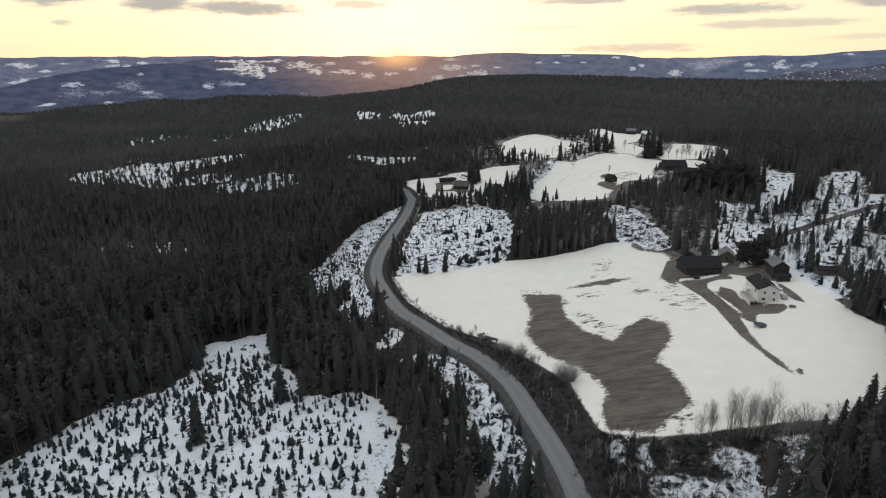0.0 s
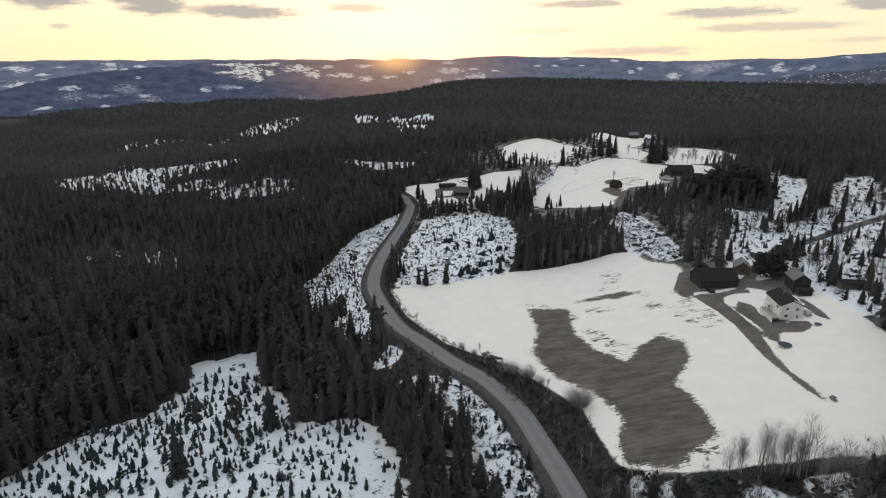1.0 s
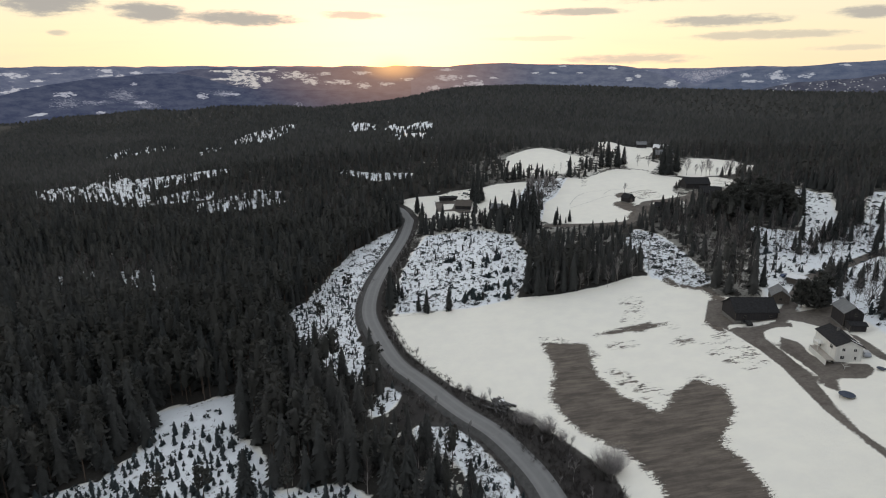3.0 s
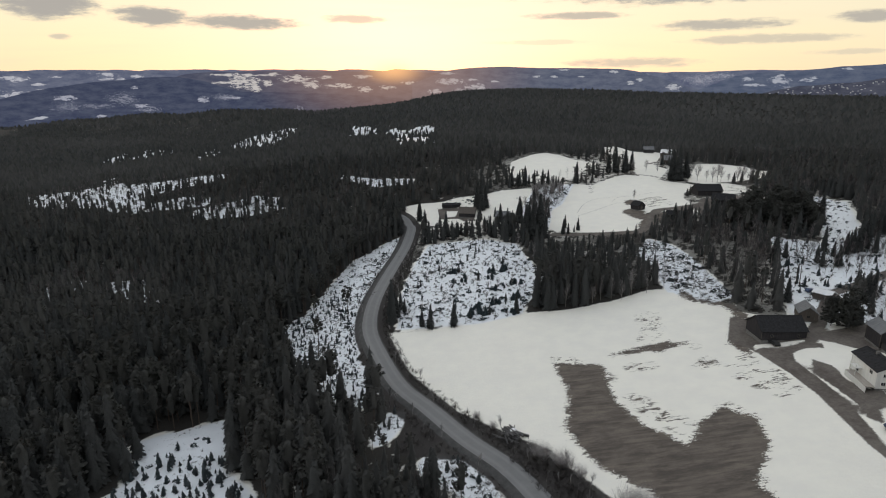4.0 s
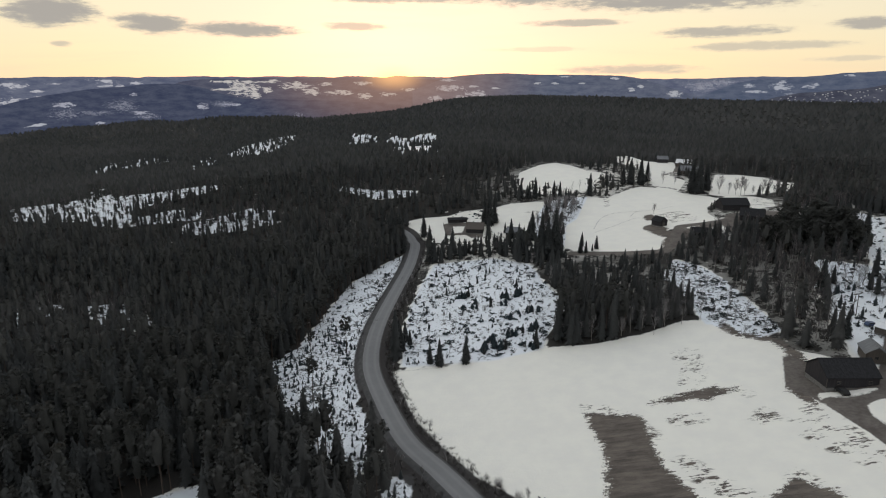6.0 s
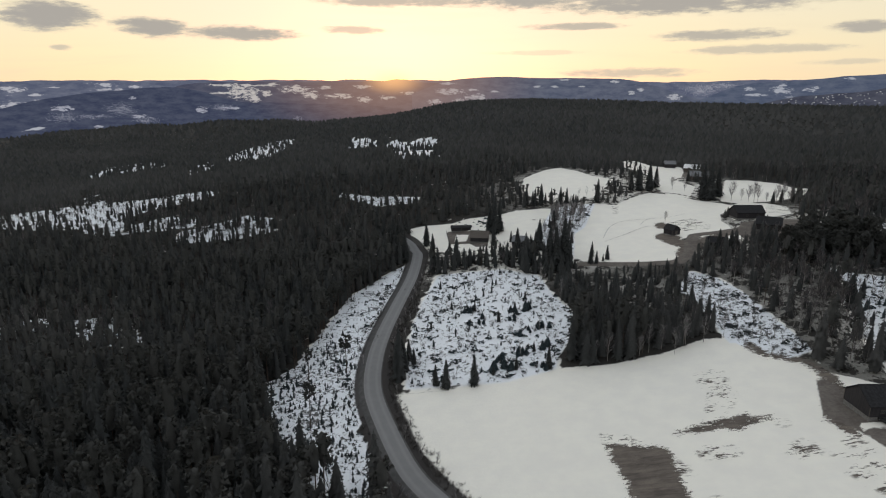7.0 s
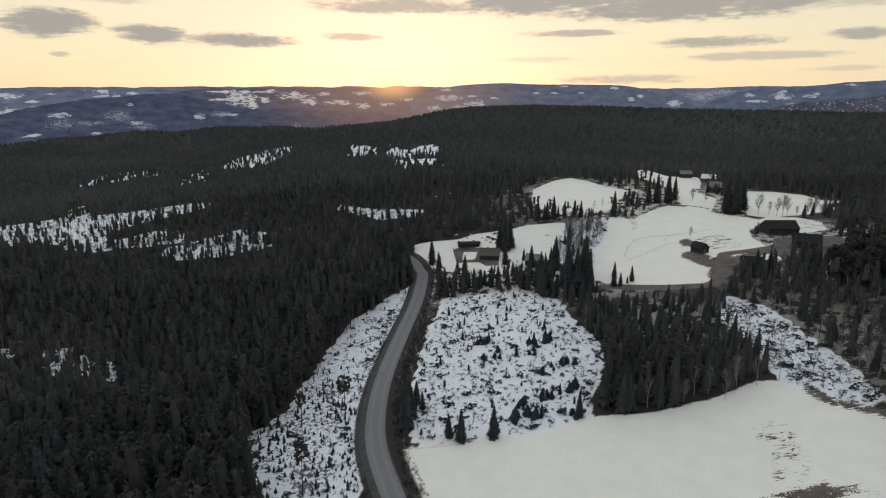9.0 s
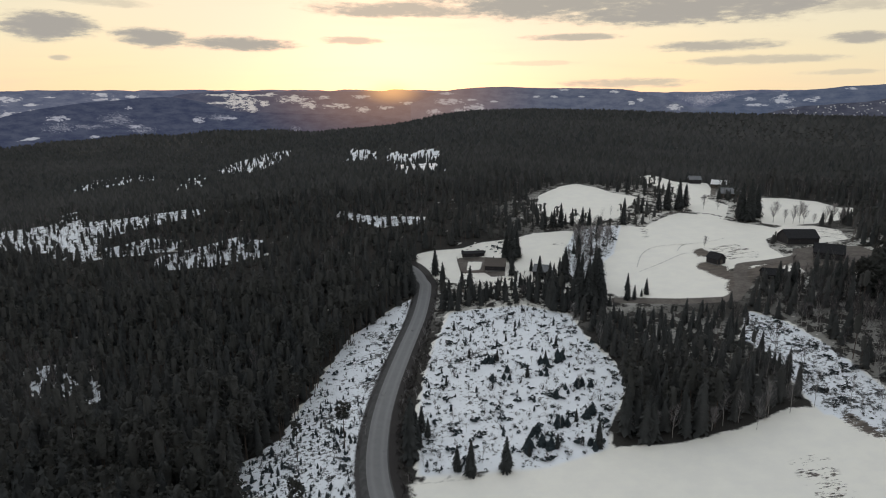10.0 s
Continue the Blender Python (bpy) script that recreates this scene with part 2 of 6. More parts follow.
# the larger snowy fields on the hills across the valley: azimuth, elevation, half width, half height in degrees, broken by trees or not
FIELDS_WEST = [(-34.4, 0.52, 1.0, 0.19, 0), (-32.8, 0.1, 0.52, 0.09, 0), (-31.6, 0.67, 0.53, 0.06, 0), (-27.9, 0.92, 0.73, 0.13, 0), (-27.7, 0.56, 1.07, 0.09, 0), (-25.9, 0.76, 0.42, 0.16, 0), (-34.0, -0.7, 1.53, 0.21, 0), (-32.3, -0.32, 0.75, 0.09, 0)]
FIELDS_NEAR = [(-26.2, -0.16, 0.25, 0.14, 0), (-31.2, -0.94, 0.77, 0.2, 0), (-31.2, -1.64, 0.85, 0.26, 1), (-29.2, -1.59, 1.13, 0.13, 1), (-27.1, -1.07, 0.92, 0.37, 1), (-25.9, -1.63, 0.6, 0.14, 0), (-25.3, -1.88, 0.78, 0.19, 1), (-28.9, -2.41, 0.32, 0.14, 0), (-20.9, -1.12, 0.46, 0.24, 0), (-19.1, -0.93, 0.94, 0.19, 1), (-18.4, -0.99, 0.71, 0.1, 0), (-12.9, -2.07, 0.4, 0.25, 1), (-9.8, -2.24, 0.82, 0.15, 1)]
FIELDS_MIDDLE = [(-17.8, 0.95, 2.39, 0.12, 0), (-19.0, 0.32, 1.13, 0.12, 0), (-17.4, 0.42, 1.24, 0.58, 0), (-16.5, -0.16, 0.48, 0.34, 0), (-15.0, 1.02, 0.58, 0.15, 0), (-15.5, 0.28, 0.49, 0.25, 0), (-12.9, 0.64, 1.3, 0.3, 0), (-11.6, 0.14, 0.7, 0.3, 0), (-10.4, 0.79, 0.61, 0.15, 0), (-9.0, 0.04, 1.23, 0.2, 0), (-6.9, -0.26, 0.62, 0.25, 0), (-6.9, 0.85, 0.83, 0.15, 0), (-4.8, -0.11, 0.68, 0.18, 0), (-2.7, 0.3, 0.79, 0.13, 0)]
FIELDS_EAST = [(0.7, 1.17, 0.84, 0.1, 0), (0.9, 0.46, 1.26, 0.25, 0), (-0.4, -0.46, 0.63, 0.21, 0), (3.3, -0.05, 1.05, 0.26, 0), (2.0, -0.36, 0.84, 0.15, 0), (3.1, 0.61, 0.42, 0.1, 0), (5.1, 0.46, 0.42, 0.08, 0), (9.0, 0.86, 0.41, 0.1, 0), (10.5, 0.86, 0.36, 0.1, 0), (11.5, 1.46, 0.5, 0.07, 0), (13.0, 0.86, 0.4, 0.07, 0), (15.7, 1.29, 0.39, 0.1, 0), (17.2, 0.35, 0.29, 0.15, 0), (17.9, 0.6, 0.29, 0.15, 0), (20.8, 0.73, 0.46, 0.14, 0), (20.8, 0.01, 0.65, 0.24, 0)]
FIELDS_VALE = [(23.0, 0.63, 1.24, 0.38, 1), (24.1, 0.9, 1.09, 0.19, 1)]
FIELDS_FAR_EAST = [(26.5, 0.61, 0.42, 0.14, 0), (27.0, 0.16, 0.92, 0.09, 0), (28.8, 0.51, 0.73, 0.27, 0), (28.9, 0.87, 0.28, 0.18, 0), (30.8, 0.51, 0.55, 0.13, 0), (31.2, 0.72, 0.31, 0.09, 0), (33.4, 1.39, 0.37, 0.08, 0), (29.5, -0.02, 0.48, 0.09, 1)]


def hills_material(name, fields, dark, pale, snow, scraps=0.64):
    """A distant hillside with snowy fields; haze of kilometres of evening air painted in."""
    m, n = material(name)
    u, v, shore = n.attr("azimuth"), n.attr("rise"), n.attr("shore")
    vec = n.add("ShaderNodeCombineXYZ")
    n.put(vec.inputs[0], n.math("MULTIPLY", u, 0.56))
    n.put(vec.inputs[1], n.math("MULTIPLY", v, 1.7))
    at_ = vec.outputs[0]
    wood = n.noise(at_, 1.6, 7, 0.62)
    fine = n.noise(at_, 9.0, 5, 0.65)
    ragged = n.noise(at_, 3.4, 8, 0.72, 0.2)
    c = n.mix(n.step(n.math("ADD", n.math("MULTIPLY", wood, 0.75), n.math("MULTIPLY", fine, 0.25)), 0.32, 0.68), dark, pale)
    # small scraps of open ground
    f = n.step(n.math("ADD", n.math("MULTIPLY", n.noise(at_, 0.9, 3, 0.5), 0.45), n.math("MULTIPLY", ragged, 0.55)), scraps, scraps + 0.03, 0.0, 0.7)
    f = n.math("MULTIPLY", f, n.step(fine, 0.42, 0.55))
    bite = n.math("ADD", n.math("MULTIPLY", n.math("SUBTRACT", ragged, 0.45), 9.0), n.math("MULTIPLY", n.math("SUBTRACT", fine, 0.5), 3.0))
    broken = n.math("MULTIPLY", n.math("SUBTRACT", n.noise(at_, 13.0, 3, 0.6), 0.47), 12.0)
    for a0, e0, w, h, sparse in fields:
        p = n.math("DIVIDE", n.math("SUBTRACT", u, a0), w)
        q = n.math("DIVIDE", n.math("SUBTRACT", v, e0), h * 1.15)
        r = n.math("ADD", n.math("ADD", n.math("MULTIPLY", p, p), n.math("MULTIPLY", q, q)), bite)
        if sparse:
            r = n.math("ADD", r, broken)
        f = n.math("MAXIMUM", f, n.step(r, 1.25, 0.75, 0.0, 0.55 if sparse else 1.0))
    c = n.mix(n.math("MULTIPLY", f, 0.92), c, snow)
    c = n.mix(n.step(n.math("ADD", shore, n.math("MULTIPLY", n.math("SUBTRACT", ragged, 0.5), 0.25)), -0.03, 0.03, 0.0, 0.85), c, (0.5, 0.52, 0.58))
    # the low sun's orange glow, painted onto the slope round its azimuth
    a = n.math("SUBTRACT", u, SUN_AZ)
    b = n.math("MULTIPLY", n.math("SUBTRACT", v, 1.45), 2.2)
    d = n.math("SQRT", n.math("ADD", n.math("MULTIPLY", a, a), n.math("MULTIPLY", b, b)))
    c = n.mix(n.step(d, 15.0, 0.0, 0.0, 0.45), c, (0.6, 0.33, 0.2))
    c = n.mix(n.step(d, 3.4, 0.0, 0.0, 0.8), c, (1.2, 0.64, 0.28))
    # the slope glows by itself, so haze and glow need no lamp
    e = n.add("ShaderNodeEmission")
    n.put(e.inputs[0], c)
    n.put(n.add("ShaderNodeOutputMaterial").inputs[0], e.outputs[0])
    return m


GROUND = ground_material()
ROAD = road_material()
# blue air haze is painted into each range's dark, pale and snow colours
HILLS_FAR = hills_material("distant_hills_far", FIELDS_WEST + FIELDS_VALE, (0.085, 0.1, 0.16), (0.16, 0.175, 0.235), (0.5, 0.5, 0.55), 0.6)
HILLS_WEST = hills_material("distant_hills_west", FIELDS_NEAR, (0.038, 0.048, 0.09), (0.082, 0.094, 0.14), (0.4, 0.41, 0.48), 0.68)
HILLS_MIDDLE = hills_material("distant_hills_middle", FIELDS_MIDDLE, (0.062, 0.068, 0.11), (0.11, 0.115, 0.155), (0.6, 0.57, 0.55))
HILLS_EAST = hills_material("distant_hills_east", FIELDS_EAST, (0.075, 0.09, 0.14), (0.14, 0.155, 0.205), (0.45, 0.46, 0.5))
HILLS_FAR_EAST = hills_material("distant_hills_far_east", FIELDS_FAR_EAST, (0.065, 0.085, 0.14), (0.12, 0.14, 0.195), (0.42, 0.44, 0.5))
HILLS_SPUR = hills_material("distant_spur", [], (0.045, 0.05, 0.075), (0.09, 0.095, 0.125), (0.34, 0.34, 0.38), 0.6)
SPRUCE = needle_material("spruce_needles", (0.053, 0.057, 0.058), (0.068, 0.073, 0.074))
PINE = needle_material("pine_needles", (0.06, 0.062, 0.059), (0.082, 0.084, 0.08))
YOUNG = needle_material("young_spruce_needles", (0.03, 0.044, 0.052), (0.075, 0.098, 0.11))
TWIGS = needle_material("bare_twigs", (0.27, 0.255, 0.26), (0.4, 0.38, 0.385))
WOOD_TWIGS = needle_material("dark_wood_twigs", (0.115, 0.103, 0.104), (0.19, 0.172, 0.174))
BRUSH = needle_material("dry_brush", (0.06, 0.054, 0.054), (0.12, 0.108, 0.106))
BARK = plain("grey_bark", (0.06, 0.048, 0.04), (0.11, 0.088, 0.072), 3.0, 0.9, (1, 1, 0.3))
PINE_BARK = plain("pine_bark", (0.085, 0.062, 0.05), (0.06, 0.048, 0.042), 3.0, 0.9, (1, 1, 0.3))
BIRCH_BARK = plain("birch_bark", (0.42, 0.4, 0.38), (0.2, 0.18, 0.17), 2.0, 0.8, (1, 1, 2.5))
GRAVEL = plain("wet_gravel", (0.045, 0.045, 0.046), (0.08, 0.079, 0.079), 0.6, 0.85)
WHITE_WOOD = plain("white_painted_boards", (0.76, 0.76, 0.74), (0.68, 0.68, 0.66), 0.7, 0.55, (4, 4, 0.2))
DARK_WOOD = plain("dark_tarred_boards", (0.03, 0.029, 0.032), (0.046, 0.043, 0.046), 0.9, 0.9, (4, 4, 0.3), spec=0.15)
BROWN_WOOD = plain("weathered_brown_boards", (0.12, 0.103, 0.09), (0.075, 0.066, 0.06), 0.9, 0.85, (4, 4, 0.3))
DECK_WOOD = plain("pale_deck_boards", (0.42, 0.39, 0.35), (0.34, 0.31, 0.28), 1.2, 0.75, (6, 0.4, 1))
SLATE = plain("dark_roof_tiles", (0.02, 0.02, 0.022), (0.034, 0.034, 0.037), 1.5, 0.85, spec=0.12)
SHEET = plain("grey_sheet_roof", (0.22, 0.225, 0.235), (0.14, 0.145, 0.155), 0.8, 0.55, (0.5, 3, 1), 0.3)
SNOW = plain("roof_snow", (0.84, 0.85, 0.86), (0.76, 0.77, 0.79), 1.0, 0.6)
TRODDEN = plain("trodden_snow", (0.62, 0.61, 0.59), (0.42, 0.41, 0.4), 0.6, 0.8)
STONE = plain("grey_stone", (0.2, 0.195, 0.19), (0.12, 0.118, 0.115), 2.0, 0.9)
METAL = plain("galvanised_steel", (0.4, 0.41, 0.42), (0.28, 0.29, 0.3), 3.0, 0.45, metal=0.8)
BLUE_MAT = plain("dark_blue_fabric", (0.02, 0.032, 0.06), (0.03, 0.045, 0.08), 2.0, 0.6)
SILVER_PAINT = plain("silver_car_paint", (0.34, 0.36, 0.39), (0.28, 0.3, 0.33), 1.0, 0.3, metal=0.4, bump=0.0)
BLUE_PAINT = plain("blue_car_paint", (0.05, 0.08, 0.16), (0.04, 0.06, 0.12), 1.0, 0.3, metal=0.2, bump=0.0)
RUBBER = plain("black_rubber", (0.02, 0.02, 0.02), (0.03, 0.03, 0.03), 4.0, 0.85)
GLASS = plain("dark_window_glass", (0.02, 0.024, 0.03), (0.03, 0.034, 0.04), 0.3, 0.08, bump=0.0, spec=0.6)
LOG_BARK = plain("weathered_grey_logs", (0.075, 0.073, 0.075), (0.13, 0.127, 0.128), 2.0, 0.9, (1, 1, 0.3))

# ---- lie of the land ----
CENTRES = [(x, 17 + 1.256 * y, 106) for x in (-150, -75, 0, 75, 150, 237.5) for y in (75, 162.5, 250, 350)]
CENTRES += [(x, 17 + 1.256 * y, 268.4) for x in (-525, -275, 0, 250, 525) for y in (525, 775)]
CENTRES += [(x, 17 + 1.256 * y, 678) for x in range(-1875, 1876, 625) for y in range(-625, 1876, 625)]
RISES = [-6.5, -6.1, -0.6, -6.5, 17.8, 5.8, -7.1, -15.9, -8.3, -5.2, 7.1, 9.0, -12.7, 2.3, -7.5, -10.3, 25.5, 6.6, -0.8, 1.7, 27.9, -28.3, 24.4, -4.8, -7.2, 17.9, 2.7, -30.2, 27.7, -1.9, -7.4, -30.1, -33.0, -22.4, 20.9, 2.1, 99.1, 88.1, -85.0, 74.0, 28.3, 109.7, 103.2, 169.3, 110.3, 39.5, 39.9, -171.1, 94.0, 113.2, -20.9, 125.3, 149.6, 149.0, 130.4, -21.7, 109.1, 75.4, 35.4, 99.6, 58.0, 162.2, -27.4, -16.5, 33.7, 40.4, 98.7, -15.9, 16.8]


# the wooded ridges that make the skyline
RIDGES = [(-1171, 1803, 190, -1.5), (-976, 1916, 190, 12.3), (-770, 2007, 190, 0.4), (-538, 2009, 150, 35.6), (-379, 2045, 150, -69.6), (-144, 1644, 130, 10.1), (-14, 1650, 130, -9.5),
          (115, 1646, 130, 27.9), (363, 1455, 150, 1.0), (462, 1269, 130, -5.4), (581, 1218, 130, 16.1), (695, 1157, 130, -6.5), (794, 1092, 130, -1.9)]


def land(x, y):
    """Height of the ground over the plan, in metres."""
    x, y = np.asarray(x, float), np.asarray(y, float)
    z = np.full(x.shape, -320.0)
    for (cx, cy, r), h in zip(CENTRES, RISES):
        z = z + h * np.exp(-((x - cx) ** 2 + (y - cy) ** 2) / (2 * r * r))
    for cx, cy, r, h in RIDGES:
        z = z + h * np.exp(-((x - cx) ** 2 + (y - cy) ** 2) / (2 * r * r))
    far = np.clip((np.hypot(x, y) - 600) / 350, 0, 1)
    return z + far * (4.5 * np.sin(x / 95 + 0.6 * np.sin(y / 175)) * np.sin(y / 150 + 1.0) + 3.0 * np.sin(x / 41 + y / 82))


def at(x, y, lift=0.0):
    return (x, y, float(land(x, y)) + lift)


# plan outlines, in metres
FIELD = [(-26, 279), (-12, 278), (4, 280), (30, 286), (49, 284), (70, 289), (84, 295), (94, 292), (102, 278), (106, 264), (123, 245), (141, 234), (146, 224), (135, 193), (132, 176), (133, 166), (106, 125), (95, 127), (85, 129), (70, 131), (60, 132), (50, 134), (45, 137), (42, 138), (41, 142), (40, 150), (38, 160), (34, 169), (29, 181), (25, 192), (18, 198), (12, 204), (1, 215), (-9, 226), (-17, 247)]
DIRT = [(34, 241), (49, 235), (47, 213), (51, 199), (59, 186), (64, 196), (73, 202), (79, 194), (76, 183), (67, 170), (69, 162), (69, 152), (68, 145), (62, 140), (54, 135), (43, 139), (45, 150), (48, 155), (47, 163), (43, 173), (38, 179), (33, 188), (30, 201), (35, 221)]
YARD = [(103, 261), (105, 255), (98, 238), (101, 234), (115, 234), (117, 226), (112, 229), (106, 227), (103.5, 221), (103.5, 211), (103, 201), (101.5, 191), (100, 184), (98.5, 177), (98, 170), (96, 168), (96, 178), (97, 188), (98.5, 200), (98.5, 214), (97, 230), (93, 241), (97, 249)]
PLANT = [(-69, 221), (-62, 194), (-50, 182), (-43, 168), (-28, 170), (-24, 168), (-16, 155), (-10, 139), (-9, 121), (-24, 89), (-86, 91), (-121, 140), (-115, 152), (-107, 171), (-93, 177), (-88, 190), (-94, 211), (-85, 215)]
STRIP = [(-25, 423), (-35, 416), (-55, 384), (-62, 333), (-65, 309), (-74, 293), (-64, 266), (-52, 241), (-30, 220), (-25, 231), (-35, 258), (-38, 290), (-37, 316), (-33, 349), (-26, 388)]
EMBANK = [(-25, 231), (-17, 222), (-10, 213), (-4, 204), (4, 194), (-2, 192), (-8, 194), (-16, 196), (-18, 198), (-14, 211), (-21, 220)]
ROADSIDE = [(-30, 296), (-29.5, 335), (-24.5, 370), (-19.5, 402), (-12, 400), (-18, 369), (-22, 338), (-23, 296)]
STRIP2 = [(-23, 201), (-23, 211), (-21, 217), (-16, 219), (-15, 212), (-20, 202)]
BUSHY = [(-11, 399), (21, 397), (39, 381), (41, 356), (45, 333), (44, 316), (34, 298), (29, 285), (12, 280), (-22, 281), (-23, 311), (-22, 338), (-18, 369)]
STUMPS = [(105, 362), (112, 351), (115, 324), (113, 307), (112, 278), (102, 274), (94, 287), (91, 291), (95, 326), (93, 341)]
FARM = [(70, 444), (83, 479), (95, 502), (108, 493), (126, 512), (140, 522), (155, 514), (164, 492), (175, 481), (178, 466), (175, 458), (161, 454), (154, 438), (152, 419), (165, 423), (156, 414), (135, 412), (155, 403), (156, 397), (140, 399), (133, 401), (130, 412), (121, 411), (114, 393), (107, 378), (97, 378), (85, 383), (74, 389), (63, 394), (61, 407)]
FARM2 = [(58, 578), (80, 606), (95, 615), (108, 597), (112, 582), (130, 566), (115, 543), (100, 517), (85, 508), (69, 509), (54, 529), (52, 548)]
CABINS = [(-30, 484), (-18, 486), (-3, 484), (9, 490), (21, 491), (35, 492), (41, 497), (61, 497), (67, 494), (58, 466), (50, 441), (35, 424), (18, 422), (-15, 438), (-27, 458)]
FARM3 = [(215, 566), (234, 566), (250, 554), (251, 531), (262, 531), (233, 493), (208, 482), (184, 479), (176, 488)]
VILLAGE = [(158, 657), (175, 672), (180, 630), (187, 630), (206, 631), (190, 580), (175, 560), (181, 540), (162, 503), (151, 513), (150, 538), (160, 582), (151, 628)]
CLEAR_W = [(-403, 626), (-365, 620), (-347, 624), (-330, 627), (-383, 720), (-357, 705), (-298, 616), (-272, 610), (-227, 620), (-205, 622), (-200, 602), (-235, 574), (-246, 560), (-250, 545), (-232, 505), (-255, 508), (-270, 526), (-310, 530), (-340, 540)]
CLEAR_W2 = [(-190, 493), (-193, 511), (-174, 526), (-156, 540), (-133, 532), (-125, 507), (-147, 496), (-180, 489)]
FARCLEAR = [(-88, 880), (-100, 1209), (-81, 1150), (-56, 1090), (-40, 1130), (-14, 1120), (-6, 690), (-48, 690)]
FARSTRIP = [(-89, 568), (-89, 579), (-62, 559), (-27, 547), (-26, 536), (-56, 538)]
FS2 = [(-480, 880), (-540, 1067), (-453, 1073), (-370, 900), (-420, 850)]
FS3 = [(-380, 1100), (-420, 1346), (-350, 1487), (-300, 1345), (-285, 1090), (-330, 1060)]
R1 = [(144, 315), (155, 302), (146, 267), (140, 244), (130, 248), (139, 290)]
R2 = [(208, 396), (232, 396), (206, 345), (182, 322), (174, 322)]
R3 = [(214, 336), (247, 384), (268, 382), (262, 360), (240, 345), (226, 338)]
R5 = [(178, 286), (190, 296), (204, 304), (224, 309), (228, 300), (210, 282), (192, 278)]
SMALL_W = [(-188, 373), (-167, 374), (-155, 362), (-140, 342), (-150, 341), (-163, 345), (-174, 352)]
SMALL_W2 = [(-218, 360), (-206, 374), (-196, 368), (-204, 344), (-212, 338)]
WN = [(-10, 194), (4, 193), (6, 187), (9, 177), (15, 166), (20, 150), (24, 135), (22, 118), (13, 119), (10, 146), (6, 162), (3, 174), (-2, 181), (-8, 184)]
GULLY = [(41, 138), (50, 133), (62, 128), (84, 126), (94, 125), (75, 109), (58, 99), (37, 102), (37, 120)]
ROAD0 = [(31, 103), (31, 117), (29, 132), (25, 151), (21, 168), (13, 186), (3, 200), (-8, 218), (-18, 234), (-26, 256), (-33, 281), (-35, 305), (-34, 331), (-30, 365), (-25, 401), (-23, 434), (-26, 456)]
DRIVE = [(99, 245), (103, 225), (100, 203), (97, 182), (96, 166), (97, 155), (98, 148)]
FARMRD = [(62, 390), (74, 385), (88, 380), (106, 376), (116, 388), (123, 405), (129, 415), (142, 415), (155, 417), (164, 422)]
RRD = [(118, 236), (145, 270), (164, 278), (188, 291), (218, 306), (239, 317)]
THAW_FIELD = [[(70, 272), (81, 275), (77, 254), (70, 246), (63, 247), (69, 258)], [(33, 246), (42, 243), (49, 233), (53, 222), (44, 224), (46, 230), (41, 238), (34, 238)], [(53, 236), (58, 235), (67, 233), (65, 227), (55, 228)], [(73, 228), (82, 233), (85, 227), (82, 224), (76, 223)], [(76, 243), (85, 241), (81, 236), (79, 239)], [(82, 222), (93, 233), (98, 219), (97, 204), (90, 200), (84, 211)], [(56, 146), (71, 152), (68, 138), (55, 130), (49, 131)]]
THAW_FARM = [[(47, 213), (58, 190), (64, 198), (54, 216)], [(70, 180), (82, 194), (75, 206), (68, 200)], [(125, 445), (142, 451), (146, 432), (139, 421), (127, 424)], [(105, 494), (110, 490), (104, 472), (100, 469)], [(48, 478), (60, 478), (57, 470), (48, 472)], [(198, 472), (209, 460), (192, 440), (185, 449)]]
THAW = THAW_FIELD + THAW_FARM
SCAR = [(53, 241), (59, 243), (66, 245), (72, 245), (75, 247), (75, 244), (80, 244), (81, 242), (76, 242), (71, 241), (69, 239), (67, 241), (61, 241)]
BANK = [(30, 88), (32, 134), (25, 161), (10, 197), (-6, 220), (-22, 253), (-28, 279), (-25, 278), (-16, 245), (0, 216), (18, 198), (30, 181), (39, 164), (41, 140), (48, 131), (50, 86)]
OPEN_WOOD = [(142, 176), (136, 200), (140, 235), (133, 262), (130, 285), (152, 320), (159, 345), (166, 334), (176, 325), (211, 397), (226, 415), (224, 382), (195, 338), (209, 332), (227, 356), (255, 394), (284, 401), (239, 335), (251, 334), (312, 330), (312, 249), (196, 169)]
FARMYARD = [(150, 410), (148, 394), (160, 388), (178, 392), (190, 404), (192, 425), (180, 433), (162, 430)]
HOUSEYARD = [(108, 221), (111, 215), (109, 206), (111, 199), (119, 195), (118, 191), (113, 188), (109, 190), (107, 192), (104.5, 184), (102.5, 185), (104.3, 194), (104.6, 204), (105, 212)]
BACKYARD = [(129, 219), (128, 208), (127, 200), (125, 193), (124, 197), (125, 206)]
BIRCH_ROW = [(42, 122), (111, 115), (111, 132), (42, 138)]
CLEAR_W3 = [(-236, 528), (-217, 547), (-192, 540), (-189, 521), (-224, 513)]
FS4 = [(-280, 740), (-344, 905), (-406, 1121), (-300, 900), (-250, 740)]
FARCLEAR2 = [(-172, 1100), (-178, 1305), (-132, 1260), (-104, 1040)]
CABINS_E = [(34, 494), (52, 497), (66, 495), (61, 475), (56, 448), (43, 440), (31, 456)]
SHED_DIRT = [(108, 417), (112, 424), (118, 420), (122, 415), (119, 408), (112, 408)]
TREE_DIRT = [(117, 444), (122, 447), (125, 440), (122, 432), (116, 434)]
VILLAGE_ROAD = [(160, 562), (172, 562), (186, 575), (205, 617)]
